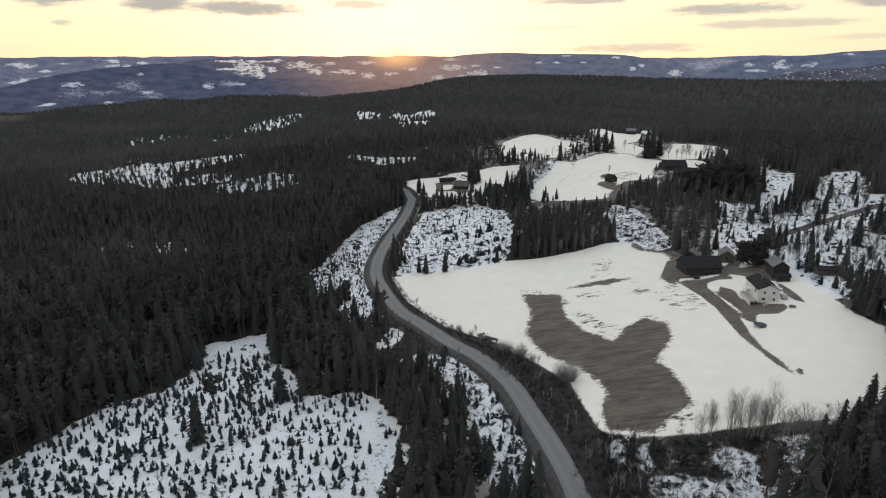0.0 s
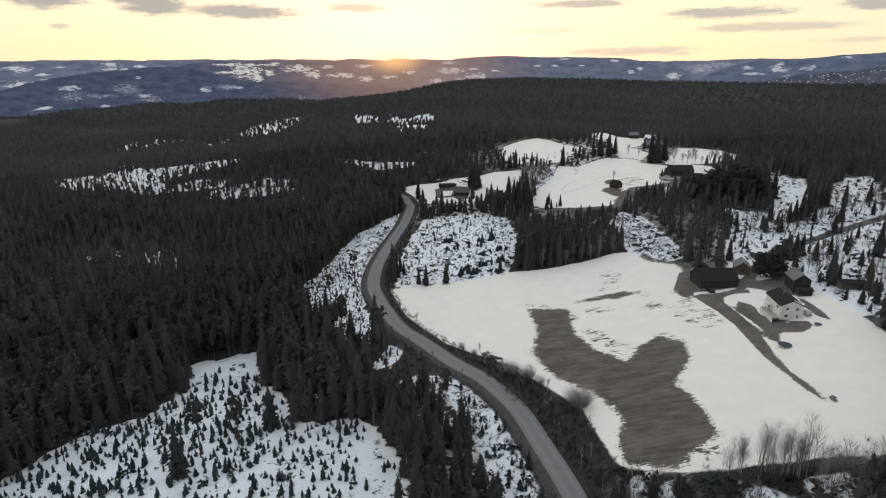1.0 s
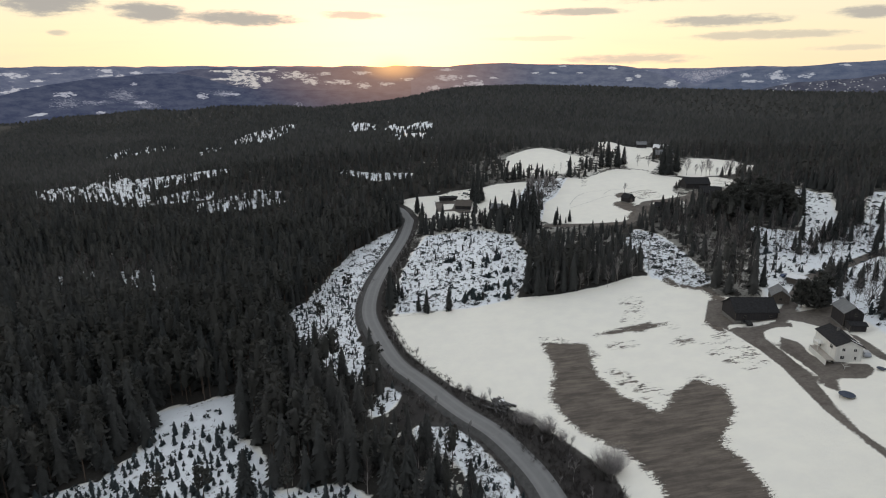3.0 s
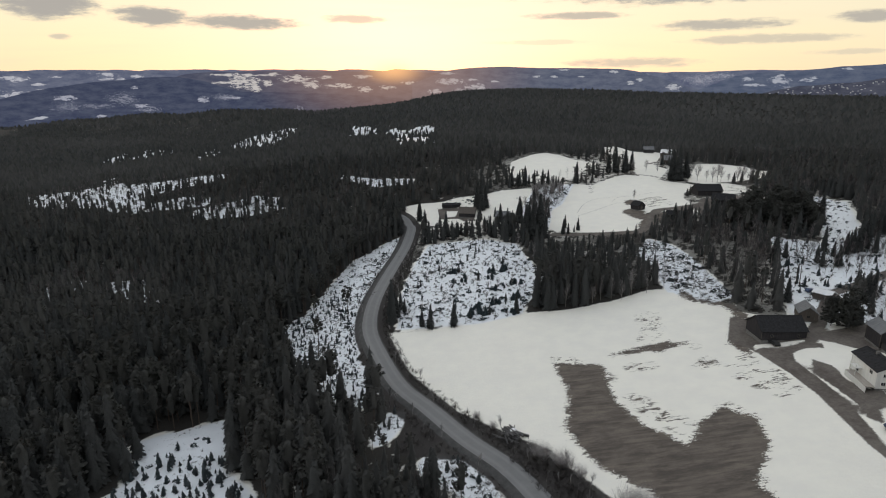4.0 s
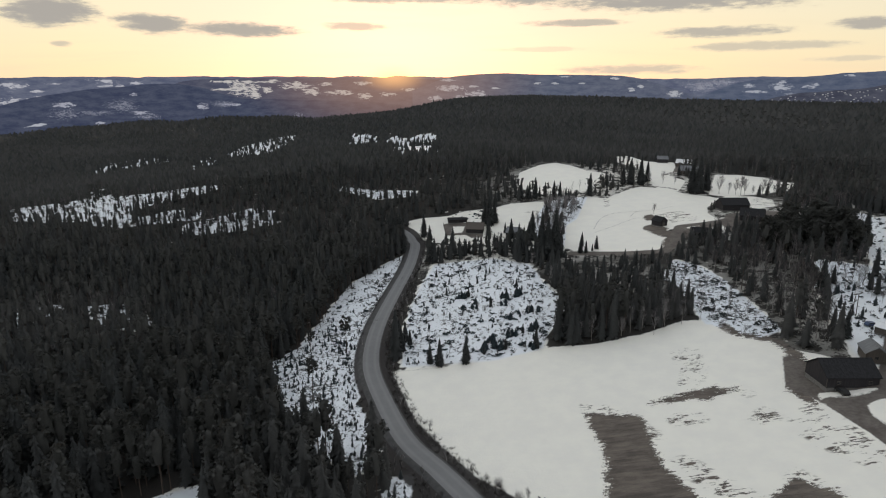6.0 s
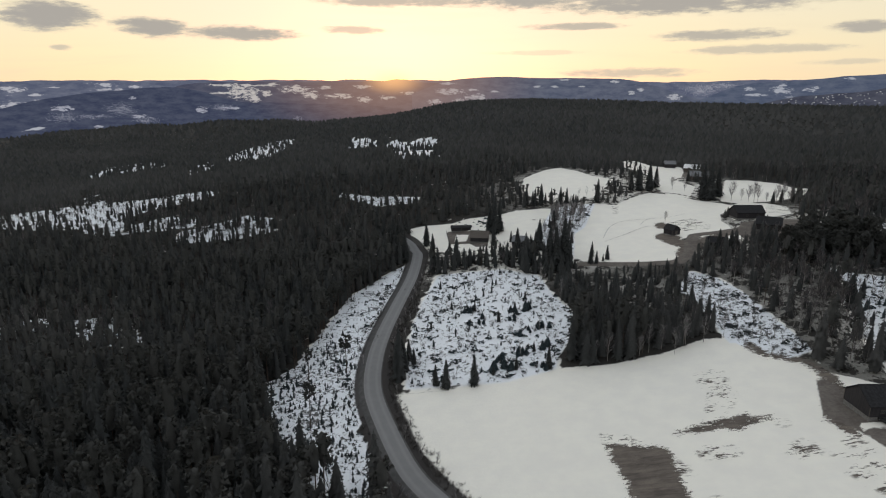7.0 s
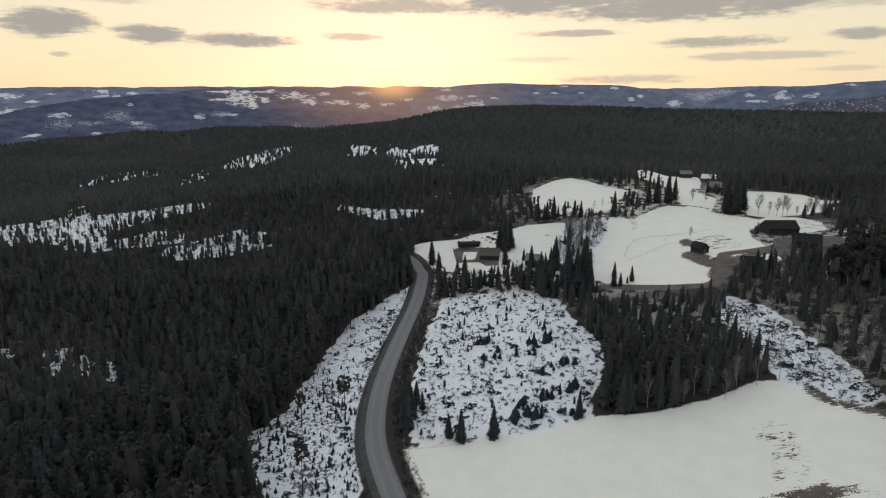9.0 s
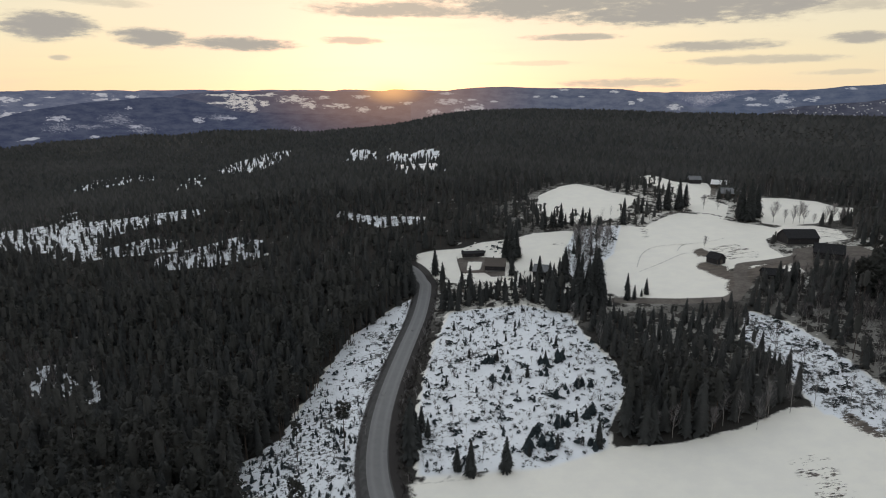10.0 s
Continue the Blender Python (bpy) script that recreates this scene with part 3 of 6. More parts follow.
TRACKS = [[(82, 421), (96, 430), (110, 440), (114, 440)], [(83, 428), (92, 447), (103, 456), (119, 456)], [(110, 446), (117, 455), (130, 456), (142, 461)]]
GULLY_SNOW = [[(47, 118), (55, 119), (60, 114), (69, 115), (74, 107), (76, 98), (44, 98)], [(69, 125), (73, 119), (71, 114), (65, 114), (64, 124)], [(78, 125), (87, 123), (85, 112), (75, 109), (74, 115)], [(43, 134), (47, 133), (44, 124), (41, 126)], [(48, 129), (52, 132), (50, 121), (47, 121)]]
SCAR_SMALL = [(77, 228), (81, 229), (82, 226), (77, 226)]
FIELD_VERGE = [(93, 285), (96, 276), (104, 270), (104, 262), (100, 251), (94, 243), (92, 238), (94, 229), (104, 243), (106, 251), (108, 262), (106, 273), (99, 279), (96, 291)]
FARM_DIRT = [(110, 423), (116, 425), (120, 408), (127, 407), (135, 411), (154, 418), (156, 413), (127, 397), (120, 388), (107, 382), (114, 398), (110, 410)]
BETWEEN = [(56, 466), (67, 494), (82, 499), (95, 499), (87, 478), (77, 451), (68, 440), (64, 420), (58, 396), (50, 392), (49, 417), (50, 441)]
BARNYARD = [(97, 236), (118, 232), (120, 246), (108, 252), (98, 248)]
STORE_YARD = [(122, 238), (139, 240), (136, 228), (134, 221), (129, 219), (124, 224), (119, 234)]
BARN_STRIP = [(98, 235.5), (104, 234.5), (114, 234.5), (113, 232), (104, 231), (97, 233)]
SIDE_TRACK = [(-20, 433), (-13, 428), (-6, 423.5), (4, 420)]
BELT = [(-15, 402), (40, 400), (58, 396), (60, 425), (20, 430), (-14, 432)]
CABIN_ROCKS = [(-4, 472), (20, 468), (26, 478), (24, 490), (9, 490), (-4, 485)]
CABIN_YARD = [(-6, 470), (-4.5, 447), (8, 444), (11, 437), (18, 436), (19, 448), (15, 456), (11, 466), (4, 469)]
CABIN_SNOW = [(0, 463), (-1, 450), (6, 449), (8, 460)]
HUT_YARD = [(122, 392), (124, 386), (140, 386), (140, 400), (126, 400)]
BARN_SNOW = [(160, 436), (182, 437), (196, 440), (206, 462), (200, 476), (184, 480), (172, 470)]
SHED_SNOW = [(144, 309), (151, 298), (155, 280), (125, 238), (120, 252), (129, 277)]

OPEN_SNOW = [FIELD, FARM, BARN_SNOW, FARM2, CABINS, CABINS_E, FARM3, VILLAGE]
CLEARED = [PLANT, STRIP, STRIP2, BUSHY, STUMPS, WN, R1, R2, R3, OPEN_WOOD, BETWEEN, SHED_SNOW]
FAR_CLEARED = [CLEAR_W, CLEAR_W2, FARCLEAR, CLEAR_W3, FARCLEAR2, FARSTRIP, FS2, FS3, FS4, SMALL_W, SMALL_W2]
ROAD_LINE = [(32, 48), (32, 77)] + ROAD0[:-1] + [(-25, 444), (-28, 456), (-34, 468), (-46, 480)]


def inside(poly, x, y):
    """Metres to the outline of poly, positive inside it."""
    x, y = np.asarray(x, float), np.asarray(y, float)
    best, odd = np.full(x.shape, 1e9), np.zeros(x.shape, bool)
    for (ax, ay), (bx, by) in zip(poly, poly[1:] + poly[:1]):
        ex, ey = bx - ax, by - ay
        t = np.clip(((x - ax) * ex + (y - ay) * ey) / (ex * ex + ey * ey + 1e-9), 0, 1)
        best = np.minimum(best, np.hypot(x - ax - t * ex, y - ay - t * ey))
        if ey:
            odd ^= ((ay > y) != (by > y)) & (x < ex * (y - ay) / ey + ax)
    return np.where(odd, best, -best)


def from_line(line, x, y):
    """Metres from an open line."""
    x, y = np.asarray(x, float), np.asarray(y, float)
    best = np.full(x.shape, 1e9)
    for (ax, ay), (bx, by) in zip(line, line[1:]):
        ex, ey = bx - ax, by - ay
        t = np.clip(((x - ax) * ex + (y - ay) * ey) / (ex * ex + ey * ey + 1e-9), 0, 1)
        best = np.minimum(best, np.hypot(x - ax - t * ex, y - ay - t * ey))
    return best


def spline(line, gap=2.0):
    """A smooth line through the points, about gap metres from point to point."""
    p = np.array([line[0]] + list(line) + [line[-1]], float)
    out = []
    for i in range(1, len(p) - 2):
        a, b, c, d = p[i - 1:i + 3]
        n = max(2, int(np.linalg.norm(c - b) / gap))
        for t in np.arange(n) / n:
            out.append(0.5 * (2 * b + (c - a) * t + (2 * a - 5 * b + 4 * c - d) * t * t + (3 * b - a - 3 * c + d) * t ** 3))
    out.append(p[-2])
    return np.array(out)


ROAD_CURVE = [tuple(p) for p in spline(ROAD_LINE, 4.0)]


def mask(polys, x, y):
    return np.max([inside(p, x, y) for p in polys], axis=0)


def field_earth(x, y):
    """Ploughed earth and other ground thawed out of the fields."""
    return np.max([inside(p, x, y) for p in (DIRT, SCAR_SMALL, FIELD_VERGE, SHED_DIRT, FARM_DIRT, TREE_DIRT)] + [inside(SCAR, x, y) + 0.4], axis=0)


def yard_earth(x, y):
    """Drives, yards and tracks, cleared of snow."""
    b = np.max([inside(p, x, y) + 0.3 for p in (YARD, HOUSEYARD, BACKYARD, BARNYARD, STORE_YARD, FARMYARD)], axis=0)
    b = np.minimum(b, -inside(BARN_STRIP, x, y))
    b = np.maximum(b, np.minimum(inside(CABIN_YARD, x, y), -inside(CABIN_SNOW, x, y)))
    for line, half in ((DRIVE[3:], 1.1), (FARMRD, 3.0), (RRD, 2.4), (VILLAGE_ROAD, 1.8), (SIDE_TRACK, 1.7), ([(128, 517), (142, 525), (158, 516), (170, 494)], 1.2)):
        b = np.maximum(b, half - from_line(line, x, y))
    return b


def bare_ground(x, y):
    return np.maximum(field_earth(x, y), yard_earth(x, y))


def mesh_object(name, verts, tris, mats, index=None, parent=None, smooth=False):
    """One mesh object out of arrays of points and triangles (or quads)."""
    me = bpy.data.meshes.new(name)
    v, f = np.asarray(verts, np.float32), np.asarray(tris, np.int32)
    k = f.shape[1]
    me.vertices.add(len(v))
    me.vertices.foreach_set("co", v.ravel())
    me.loops.add(f.size)
    me.loops.foreach_set("vertex_index", f.ravel())
    me.polygons.add(len(f))
    me.polygons.foreach_set("loop_start", np.arange(0, f.size, k, dtype=np.int32))
    me.polygons.foreach_set("loop_total", np.full(len(f), k, np.int32))
    if index is not None:
        me.polygons.foreach_set("material_index", np.asarray(index, np.int32))
    me.polygons.foreach_set("use_smooth", np.full(len(f), smooth))
    for m in mats:
        me.materials.append(m)
    me.update(calc_edges=True)
    ob = new(name, me)
    ob.parent = parent
    return ob


def give(ob, name, values):
    a = ob.data.attributes.new(name, "FLOAT", "POINT")
    a.data.foreach_set("value", np.asarray(values, np.float32))


def grid_faces(rows, cols):
    i = np.arange(rows - 1)[:, None] * cols + np.arange(cols - 1)[None, :]
    return np.stack([i, i + 1, i + cols + 1, i + cols], -1).reshape(-1, 4)


def graded(lo, hi, step, reach):
    """Coordinates with an even fine stretch and ever wider steps outside it."""
    out, s, a, b = list(np.arange(lo, hi + 0.1, step)), step, lo, hi
    left, right = [], []
    while a > -reach or b < reach:
        s *= 1.13
        if a > -reach:
            a -= s
            left.append(a)
        if b < reach:
            b += s
            right.append(b)
    return np.array(left[::-1] + out + right)


def glade(x, y):
    """How much old snow lies between the trees: thin woods by the farms hold most."""
    g = np.zeros(x.shape)
    for cx, cy, rx, ry, k in ((45, 425, 70, 45, 0.95), (130, 540, 90, 70, 0.8), (190, 400, 70, 60, 0.7), (125, 325, 22, 45, 0.3), (165, 270, 50, 50, 0.7), (10, 180, 14, 60, 0.9), (75, 345, 20, 25, 0.4)):
        g = np.maximum(g, k * np.exp(-(((x - cx) / rx) ** 2 + ((y - cy) / ry) ** 2) ** 2))
    return g


def build_ground():
    gx, gy = graded(-165, 240, 2.4, 4900), graded(70, 540, 2.6, 4900)
    x, y = np.meshgrid(gx, gy)
    x, y = x.ravel(), y.ravel()
    z = land(x, y)
    ob = mesh_object("ground", np.stack([x, y, z], -1), grid_faces(len(gy), len(gx)), [GROUND], smooth=True)
    ragged = 1.8 * np.sin(x * 0.53 + 2.1 * np.sin(y * 0.31)) * np.sin(y * 0.47 + 1.7 * np.sin(x * 0.27)) + 0.8
    snow = np.maximum(mask(OPEN_SNOW, x, y), mask(CLEARED + FAR_CLEARED, x, y) + ragged)
    snow = np.maximum(snow, np.where(inside(GULLY, x, y) > 0, -0.75, -30))
    snow = np.maximum(snow, mask(GULLY_SNOW, x, y))
    give(ob, "snow", np.clip(snow, -30, 30))
    give(ob, "glade", glade(x, y))
    give(ob, "bare", np.clip(field_earth(x, y), -30, 30))
    give(ob, "yard", np.clip(yard_earth(x, y), -30, 30))
    give(ob, "rough", np.clip(mask(CLEARED + FAR_CLEARED, x, y) / 3 + 0.5, 0, 1) * np.where(inside(PLANT, x, y) > -3, 0.45, np.where(inside(BUSHY, x, y) > -3, 0.5, np.where(mask([R2, R3, R5, SHED_SNOW], x, y) > -1, 0.3, np.where(inside(OPEN_WOOD, x, y) > -3, 0.6, 0.85)))) + 0.95 * np.clip(mask(GULLY_SNOW, x, y) + 0.5, 0, 1))
    give(ob, "thaw", np.clip(mask(THAW, x, y), -10, 10))
    give(ob, "verge", np.clip(np.maximum(6.4 - from_line(ROAD_CURVE, x, y), np.minimum(np.maximum(inside(BANK, x, y), inside(EMBANK, x, y)), -mask(GULLY_SNOW, x, y))), -30, 30))
    tagged(ob, "snow-covered fields, brown thawed earth and dark forest floor", "ground", kind="structure")


def build_road(name, line, half, lift, label, mat, shoulder):
    c = spline(line, 2.0)
    d = np.gradient(c, axis=0)
    d /= np.linalg.norm(d, axis=1)[:, None]
    side = np.stack([d[:, 1], -d[:, 0]], -1)
    z = land(c[:, 0], c[:, 1]) + lift
    offs = np.array([-1, -0.55, 0, 0.55, 1]) * half
    crown = np.array([0, 0.04, 0.06, 0.04, 0])
    v = np.concatenate([np.stack([c[:, 0] + o * side[:, 0], c[:, 1] + o * side[:, 1], z + k], -1)[:, None] for o, k in zip(offs, crown)], 1)
    ob = mesh_object(name, v.reshape(-1, 3), grid_faces(len(c), 5), [mat], smooth=True)
    give(ob, "across", np.tile(offs / half, len(c)))
    tagged(ob, label, "road", kind="structure")
    if shoulder:
        for s in (-1, 1):
            o = np.array([half - 0.02, half + 0.7, half + 2.6]) * s
            drop = np.array([-0.01, -0.1, -1.3])
            v = np.concatenate([np.stack([c[:, 0] + a * side[:, 0], c[:, 1] + a * side[:, 1], z + k], -1)[:, None] for a, k in zip(o, drop)], 1)
            e = mesh_object("road_shoulder", v.reshape(-1, 3), grid_faces(len(c), 3), [GRAVEL], smooth=True)
            tagged(e, "dark wet gravel shoulder along the road", "road shoulder", kind="structure")


HUB = (-6.0, 68.0, 96.0)


def hill_range(name, radius, crest, foot, mat, label, rough, seed, shore=False):
    """One range of far hills: a slope rising to a crest, given as azimuth and elevation in degrees."""
    crest_az, crest_el = np.array(crest).T
    deg = np.arange(crest_az[0], crest_az[-1] + 0.01, 0.12)
    top = np.interp(deg, crest_az, crest_el)
    soft = np.convolve(np.pad(top, 6, mode="edge"), np.ones(13) / 13, "valid")
    top = soft + rough * np.array([noise.fractal(Vector((d * 0.45, seed, 0)), 1.0, 2.0, 7) for d in deg])
    a = np.radians(deg)
    rows = []
    for f in np.linspace(0, 1, 12):
        r = radius + 250 * f + np.array([noise.noise(Vector((d * 0.25, f * 3, seed))) for d in deg]) * 50 * (1 - f)
        el_ = foot + (top - foot) * f
        rows.append(np.stack([HUB[0] + r * np.sin(a), HUB[1] + r * np.cos(a), HUB[2] + r * np.tan(np.radians(el_))], -1))
    v = np.concatenate(rows)
    ob = mesh_object(name, v, grid_faces(12, len(a)), [mat], smooth=True)
    x, y, z = (v - np.array(HUB)).T
    az_, el_ = np.degrees(np.arctan2(x, y)), np.degrees(np.arctan2(z, np.hypot(x, y)))
    give(ob, "azimuth", az_)
    give(ob, "rise", el_)
    give(ob, "shore", np.minimum(0.13 - np.abs(el_ + 2.58 - 0.16 * np.exp(-((az_ + 33.3) / 1.2) ** 2)), (-30.6 - az_) * 0.12) if shore else np.full(len(v), -1.0))
    tagged(ob, label, "hills", kind="structure")


def build_hills():
    """The hills across the valley, range behind range, far beyond the woods."""
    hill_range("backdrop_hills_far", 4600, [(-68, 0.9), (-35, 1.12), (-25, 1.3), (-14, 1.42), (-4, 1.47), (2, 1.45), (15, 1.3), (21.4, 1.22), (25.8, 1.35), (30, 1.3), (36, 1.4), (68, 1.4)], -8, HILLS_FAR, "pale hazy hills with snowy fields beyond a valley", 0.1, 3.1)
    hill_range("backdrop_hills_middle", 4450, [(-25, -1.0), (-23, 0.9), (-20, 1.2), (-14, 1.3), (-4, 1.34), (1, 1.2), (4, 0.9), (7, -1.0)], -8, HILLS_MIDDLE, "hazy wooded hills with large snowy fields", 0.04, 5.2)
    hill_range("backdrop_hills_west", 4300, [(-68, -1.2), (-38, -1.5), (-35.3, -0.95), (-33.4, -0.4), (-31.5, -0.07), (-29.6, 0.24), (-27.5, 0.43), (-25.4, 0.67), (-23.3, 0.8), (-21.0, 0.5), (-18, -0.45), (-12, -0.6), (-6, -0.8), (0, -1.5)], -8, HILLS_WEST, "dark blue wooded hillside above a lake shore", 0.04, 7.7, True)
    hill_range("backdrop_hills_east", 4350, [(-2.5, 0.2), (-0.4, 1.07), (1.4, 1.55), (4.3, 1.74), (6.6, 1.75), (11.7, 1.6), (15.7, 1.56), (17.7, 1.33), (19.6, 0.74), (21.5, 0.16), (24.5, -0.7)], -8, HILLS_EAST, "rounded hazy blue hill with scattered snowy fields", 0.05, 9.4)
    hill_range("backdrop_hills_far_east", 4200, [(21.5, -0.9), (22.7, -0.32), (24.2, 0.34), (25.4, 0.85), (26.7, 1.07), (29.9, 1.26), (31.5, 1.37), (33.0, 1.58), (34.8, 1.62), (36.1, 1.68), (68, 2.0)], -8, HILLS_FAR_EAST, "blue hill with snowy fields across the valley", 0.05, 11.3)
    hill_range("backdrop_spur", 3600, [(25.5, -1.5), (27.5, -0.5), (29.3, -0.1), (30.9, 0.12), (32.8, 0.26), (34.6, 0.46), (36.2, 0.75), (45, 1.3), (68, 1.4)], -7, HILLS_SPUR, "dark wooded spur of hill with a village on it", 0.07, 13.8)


build_ground()
build_road("road", ROAD_LINE, 3.0, 0.4, "worn grey asphalt country road winding between woods and field", ROAD, True)
build_hills()


def footpath(line):
    """A trodden line of footprints over the snow."""
    c = spline(line, 1.2)
    d = np.gradient(c, axis=0)
    d /= np.linalg.norm(d, axis=1)[:, None]
    side = np.stack([d[:, 1], -d[:, 0]], -1)
    w = 0.2 + 0.12 * np.sin(np.arange(len(c)) * 1.7)
    z = land(c[:, 0], c[:, 1]) + 0.12
    v = np.concatenate([np.stack([c[:, 0] + s * w * side[:, 0], c[:, 1] + s * w * side[:, 1], z], -1)[:, None] for s in (-1, 1)], 1)
    tagged(mesh_object("footpath", v.reshape(-1, 3), grid_faces(len(c), 2), [TRODDEN]), "trodden footpath across the snowy field", "path", kind="structure")


for line in TRACKS:
    footpath(line)

# ---- trees ----
def leafy(verts, tris, *pts):
    i = len(verts)
    verts.extend(pts)
    tris.extend([(i, i + k, i + k + 1) for k in range(1, len(pts) - 1)])


def stem(verts, tris, a, b, ra, rb, sides=4):
    """A tapered round stick from a to b."""
    a, b = Vector(a), Vector(b)
    d = (b - a).normalized()
    u = d.orthogonal().normalized()
    w = d.cross(u)
    i = len(verts)
    for p, r in ((a, ra), (b, rb)):
        for k in range(sides):
            t = 2 * math.pi * k / sides
            verts.append(tuple(p + (u * math.cos(t) + w * math.sin(t)) * r))
    for k in range(sides):
        j = (k + 1) % sides
        tris.extend([(i + k, i + j, i + sides + j), (i + k, i + sides + j, i + sides + k)])


def spruce(rnd, height, radius, tiers, blades, base=0.06, rings=4, sides=7):
    """Crown and trunk of a spruce: a dense ragged heart with drooping sprays in tiers round it."""
    cv, ct, tv, tt = [], [], [], []
    stem(tv, tt, (0, 0, -0.4), (0, 0, height * (base + 0.12)), radius * 0.075 + 0.03, radius * 0.06, 5)

    def reach(f):
        return radius * (1 - f) ** 0.74 * (0.72 + 0.28 * min(1.0, (f - base) / 0.16 + 0.25))

    # the heart of the crown
    cv.append((0, 0, height * 0.97))
    for k in range(rings):
        f = base + (0.9 - base) * (1 - (k + 1) / rings)
        for j in range(sides):
            t = 2 * math.pi * (j + 0.5 * (k % 2) + rnd.uniform(-0.2, 0.2)) / sides
            r = reach(f) * rnd.uniform(0.5, 0.85)
            cv.append((math.cos(t) * r, math.sin(t) * r, height * f - r * rnd.uniform(0.1, 0.3)))
    ct.extend([(0, 1 + j, 1 + (j + 1) % sides) for j in range(sides)])
    for k in range(rings - 1):
        a, b = 1 + k * sides, 1 + (k + 1) * sides
        for j in range(sides):
            n = (j + 1) % sides
            ct.extend([(a + j, b + j, b + n), (a + j, b + n, a + n)])
    # sprays
    for k in range(tiers):
        f = base + (0.96 - base) * ((k + rnd.uniform(0, 0.5)) / tiers)
        gap, lean = height / tiers, rnd.uniform(0, 6.283)
        for j in range(blades):
            t = 2 * math.pi * (j + rnd.uniform(-0.4, 0.4)) / blades + k * 1.1
            g = min(0.97, max(base, f + rnd.uniform(-0.4, 0.4) / tiers))
            r = reach(g) * rnd.uniform(0.78, 1.25) * (1 + 0.14 * math.cos(t - lean)) + 0.05 * radius
            c, s = math.cos(t), math.sin(t)
            wd = (r * 0.22 + 0.05 * radius) * rnd.uniform(0.7, 1.2) * 9 / (blades + 1)
            z = height * g
            drop = r * rnd.uniform(0.22, 0.5)
            mid = r * 0.66
            leafy(cv, ct, (c * r * 0.3, s * r * 0.3, z + gap * 0.35), (c * mid - s * wd, s * mid + c * wd, z - drop * 0.45), (c * r, s * r, z - drop), (c * mid + s * wd, s * mid - c * wd, z - drop * 0.55))
    for k in range(3):
        t = k * 2.1
        leafy(cv, ct, (0, 0, height), (math.cos(t) * 0.11 * radius, math.sin(t) * 0.11 * radius, height * 0.87), (math.cos(t + 2.1) * 0.11 * radius, math.sin(t + 2.1) * 0.11 * radius, height * 0.87))
    return (cv, ct), (tv, tt)


def simple_spruce(rnd, height, radius, skirts, sides):
    """A distant spruce: a few ragged skirts."""
    cv, ct = [], []
    for k in range(skirts):
        f0, f1 = k / skirts * 0.85, min(1.0, (k + 1.7) / skirts)
        r0 = radius * (1 - f0) ** 0.8
        i = len(cv)
        cv.append((rnd.uniform(-.1, .1), rnd.uniform(-.1, .1), height * f1))
        for j in range(sides):
            t = 2 * math.pi * (j + rnd.uniform(-0.3, 0.3)) / sides
            r = r0 * rnd.uniform(0.6, 1.2)
            cv.append((math.cos(t) * r, math.sin(t) * r, height * (f0 - 0.03 + rnd.uniform(-0.05, 0.05))))
        ct.extend([(i, i + 1 + j, i + 1 + (j + 1) % sides) for j in range(sides)])
    return (cv, ct), ([], [])


def pine(rnd, height, radius, clumps, flakes, tuft=1.0, low=0.55, heart=True):
    """A pine: bare stem, forked limbs and a rounded crown of needle tufts."""
    cv, ct, tv, tt = [], [], [], []
    bend = rnd.uniform(-0.3, 0.3)
    stem(tv, tt, (0, 0, -0.4), (bend, 0, height * 0.55), 0.2, 0.13, 5)
    stem(tv, tt, (bend, 0, height * 0.55), (bend * 1.5, 0.1, height * 0.95), 0.13, 0.04, 4)
    mid, half = low + (1 - low) * 0.36, (1 - low) * 0.72

    def girth(f):
        return radius * math.sqrt(max(0.05, 1 - ((f - mid) / half) ** 2))

    if heart:
        # the shaded heart of the crown
        cv.append((bend, 0, height * 0.97))
        for k, f in enumerate((0.9, mid + half * 0.35, mid - half * 0.1, low + 0.02)):
            for j in range(6):
                t = 1.047 * (j + 0.5 * (k % 2)) + rnd.uniform(-0.25, 0.25)
                r = girth(f) * rnd.uniform(0.28, 0.52)
                cv.append((bend + math.cos(t) * r, math.sin(t) * r, height * (f + rnd.uniform(-0.02, 0.02))))
        ct.extend([(0, 1 + j, 1 + (j + 1) % 6) for j in range(6)])
        for k in range(3):
            for j in range(6):
                a, b, n = 1 + k * 6, 7 + k * 6, (j + 1) % 6
                ct.extend([(a + j, b + j, b + n), (a + j, b + n, a + n)])
    for k in range(clumps):
        f = rnd.uniform(low, 1.0)
        t = rnd.uniform(0, 6.283)
        r = girth(f) * rnd.uniform(0.4, 0.95)
        c = Vector((bend + math.cos(t) * r, math.sin(t) * r, height * f))
        if flakes > 5:
            stem(tv, tt, (bend, 0, height * f - r * 0.5), tuple(c), 0.05, 0.02, 3)
        size = radius * rnd.uniform(0.26, 0.4) * tuft
        for j in range(flakes):
            d = Vector((rnd.gauss(0, 1), rnd.gauss(0, 1), rnd.gauss(0, 0.6)))
            p = c + d.normalized() * size * rnd.uniform(0.2, 1.0)
            u = Vector((rnd.gauss(0, 1), rnd.gauss(0, 1), rnd.gauss(0, 0.6))).normalized() * size * 0.6
            w = u.cross(Vector((rnd.gauss(0, 1), rnd.gauss(0, 1), rnd.gauss(0, 1)))).normalized() * size * 0.36
            leafy(cv, ct, tuple(p - u), tuple(p + w), tuple(p + u), tuple(p - w))
    return (cv, ct), (tv, tt)


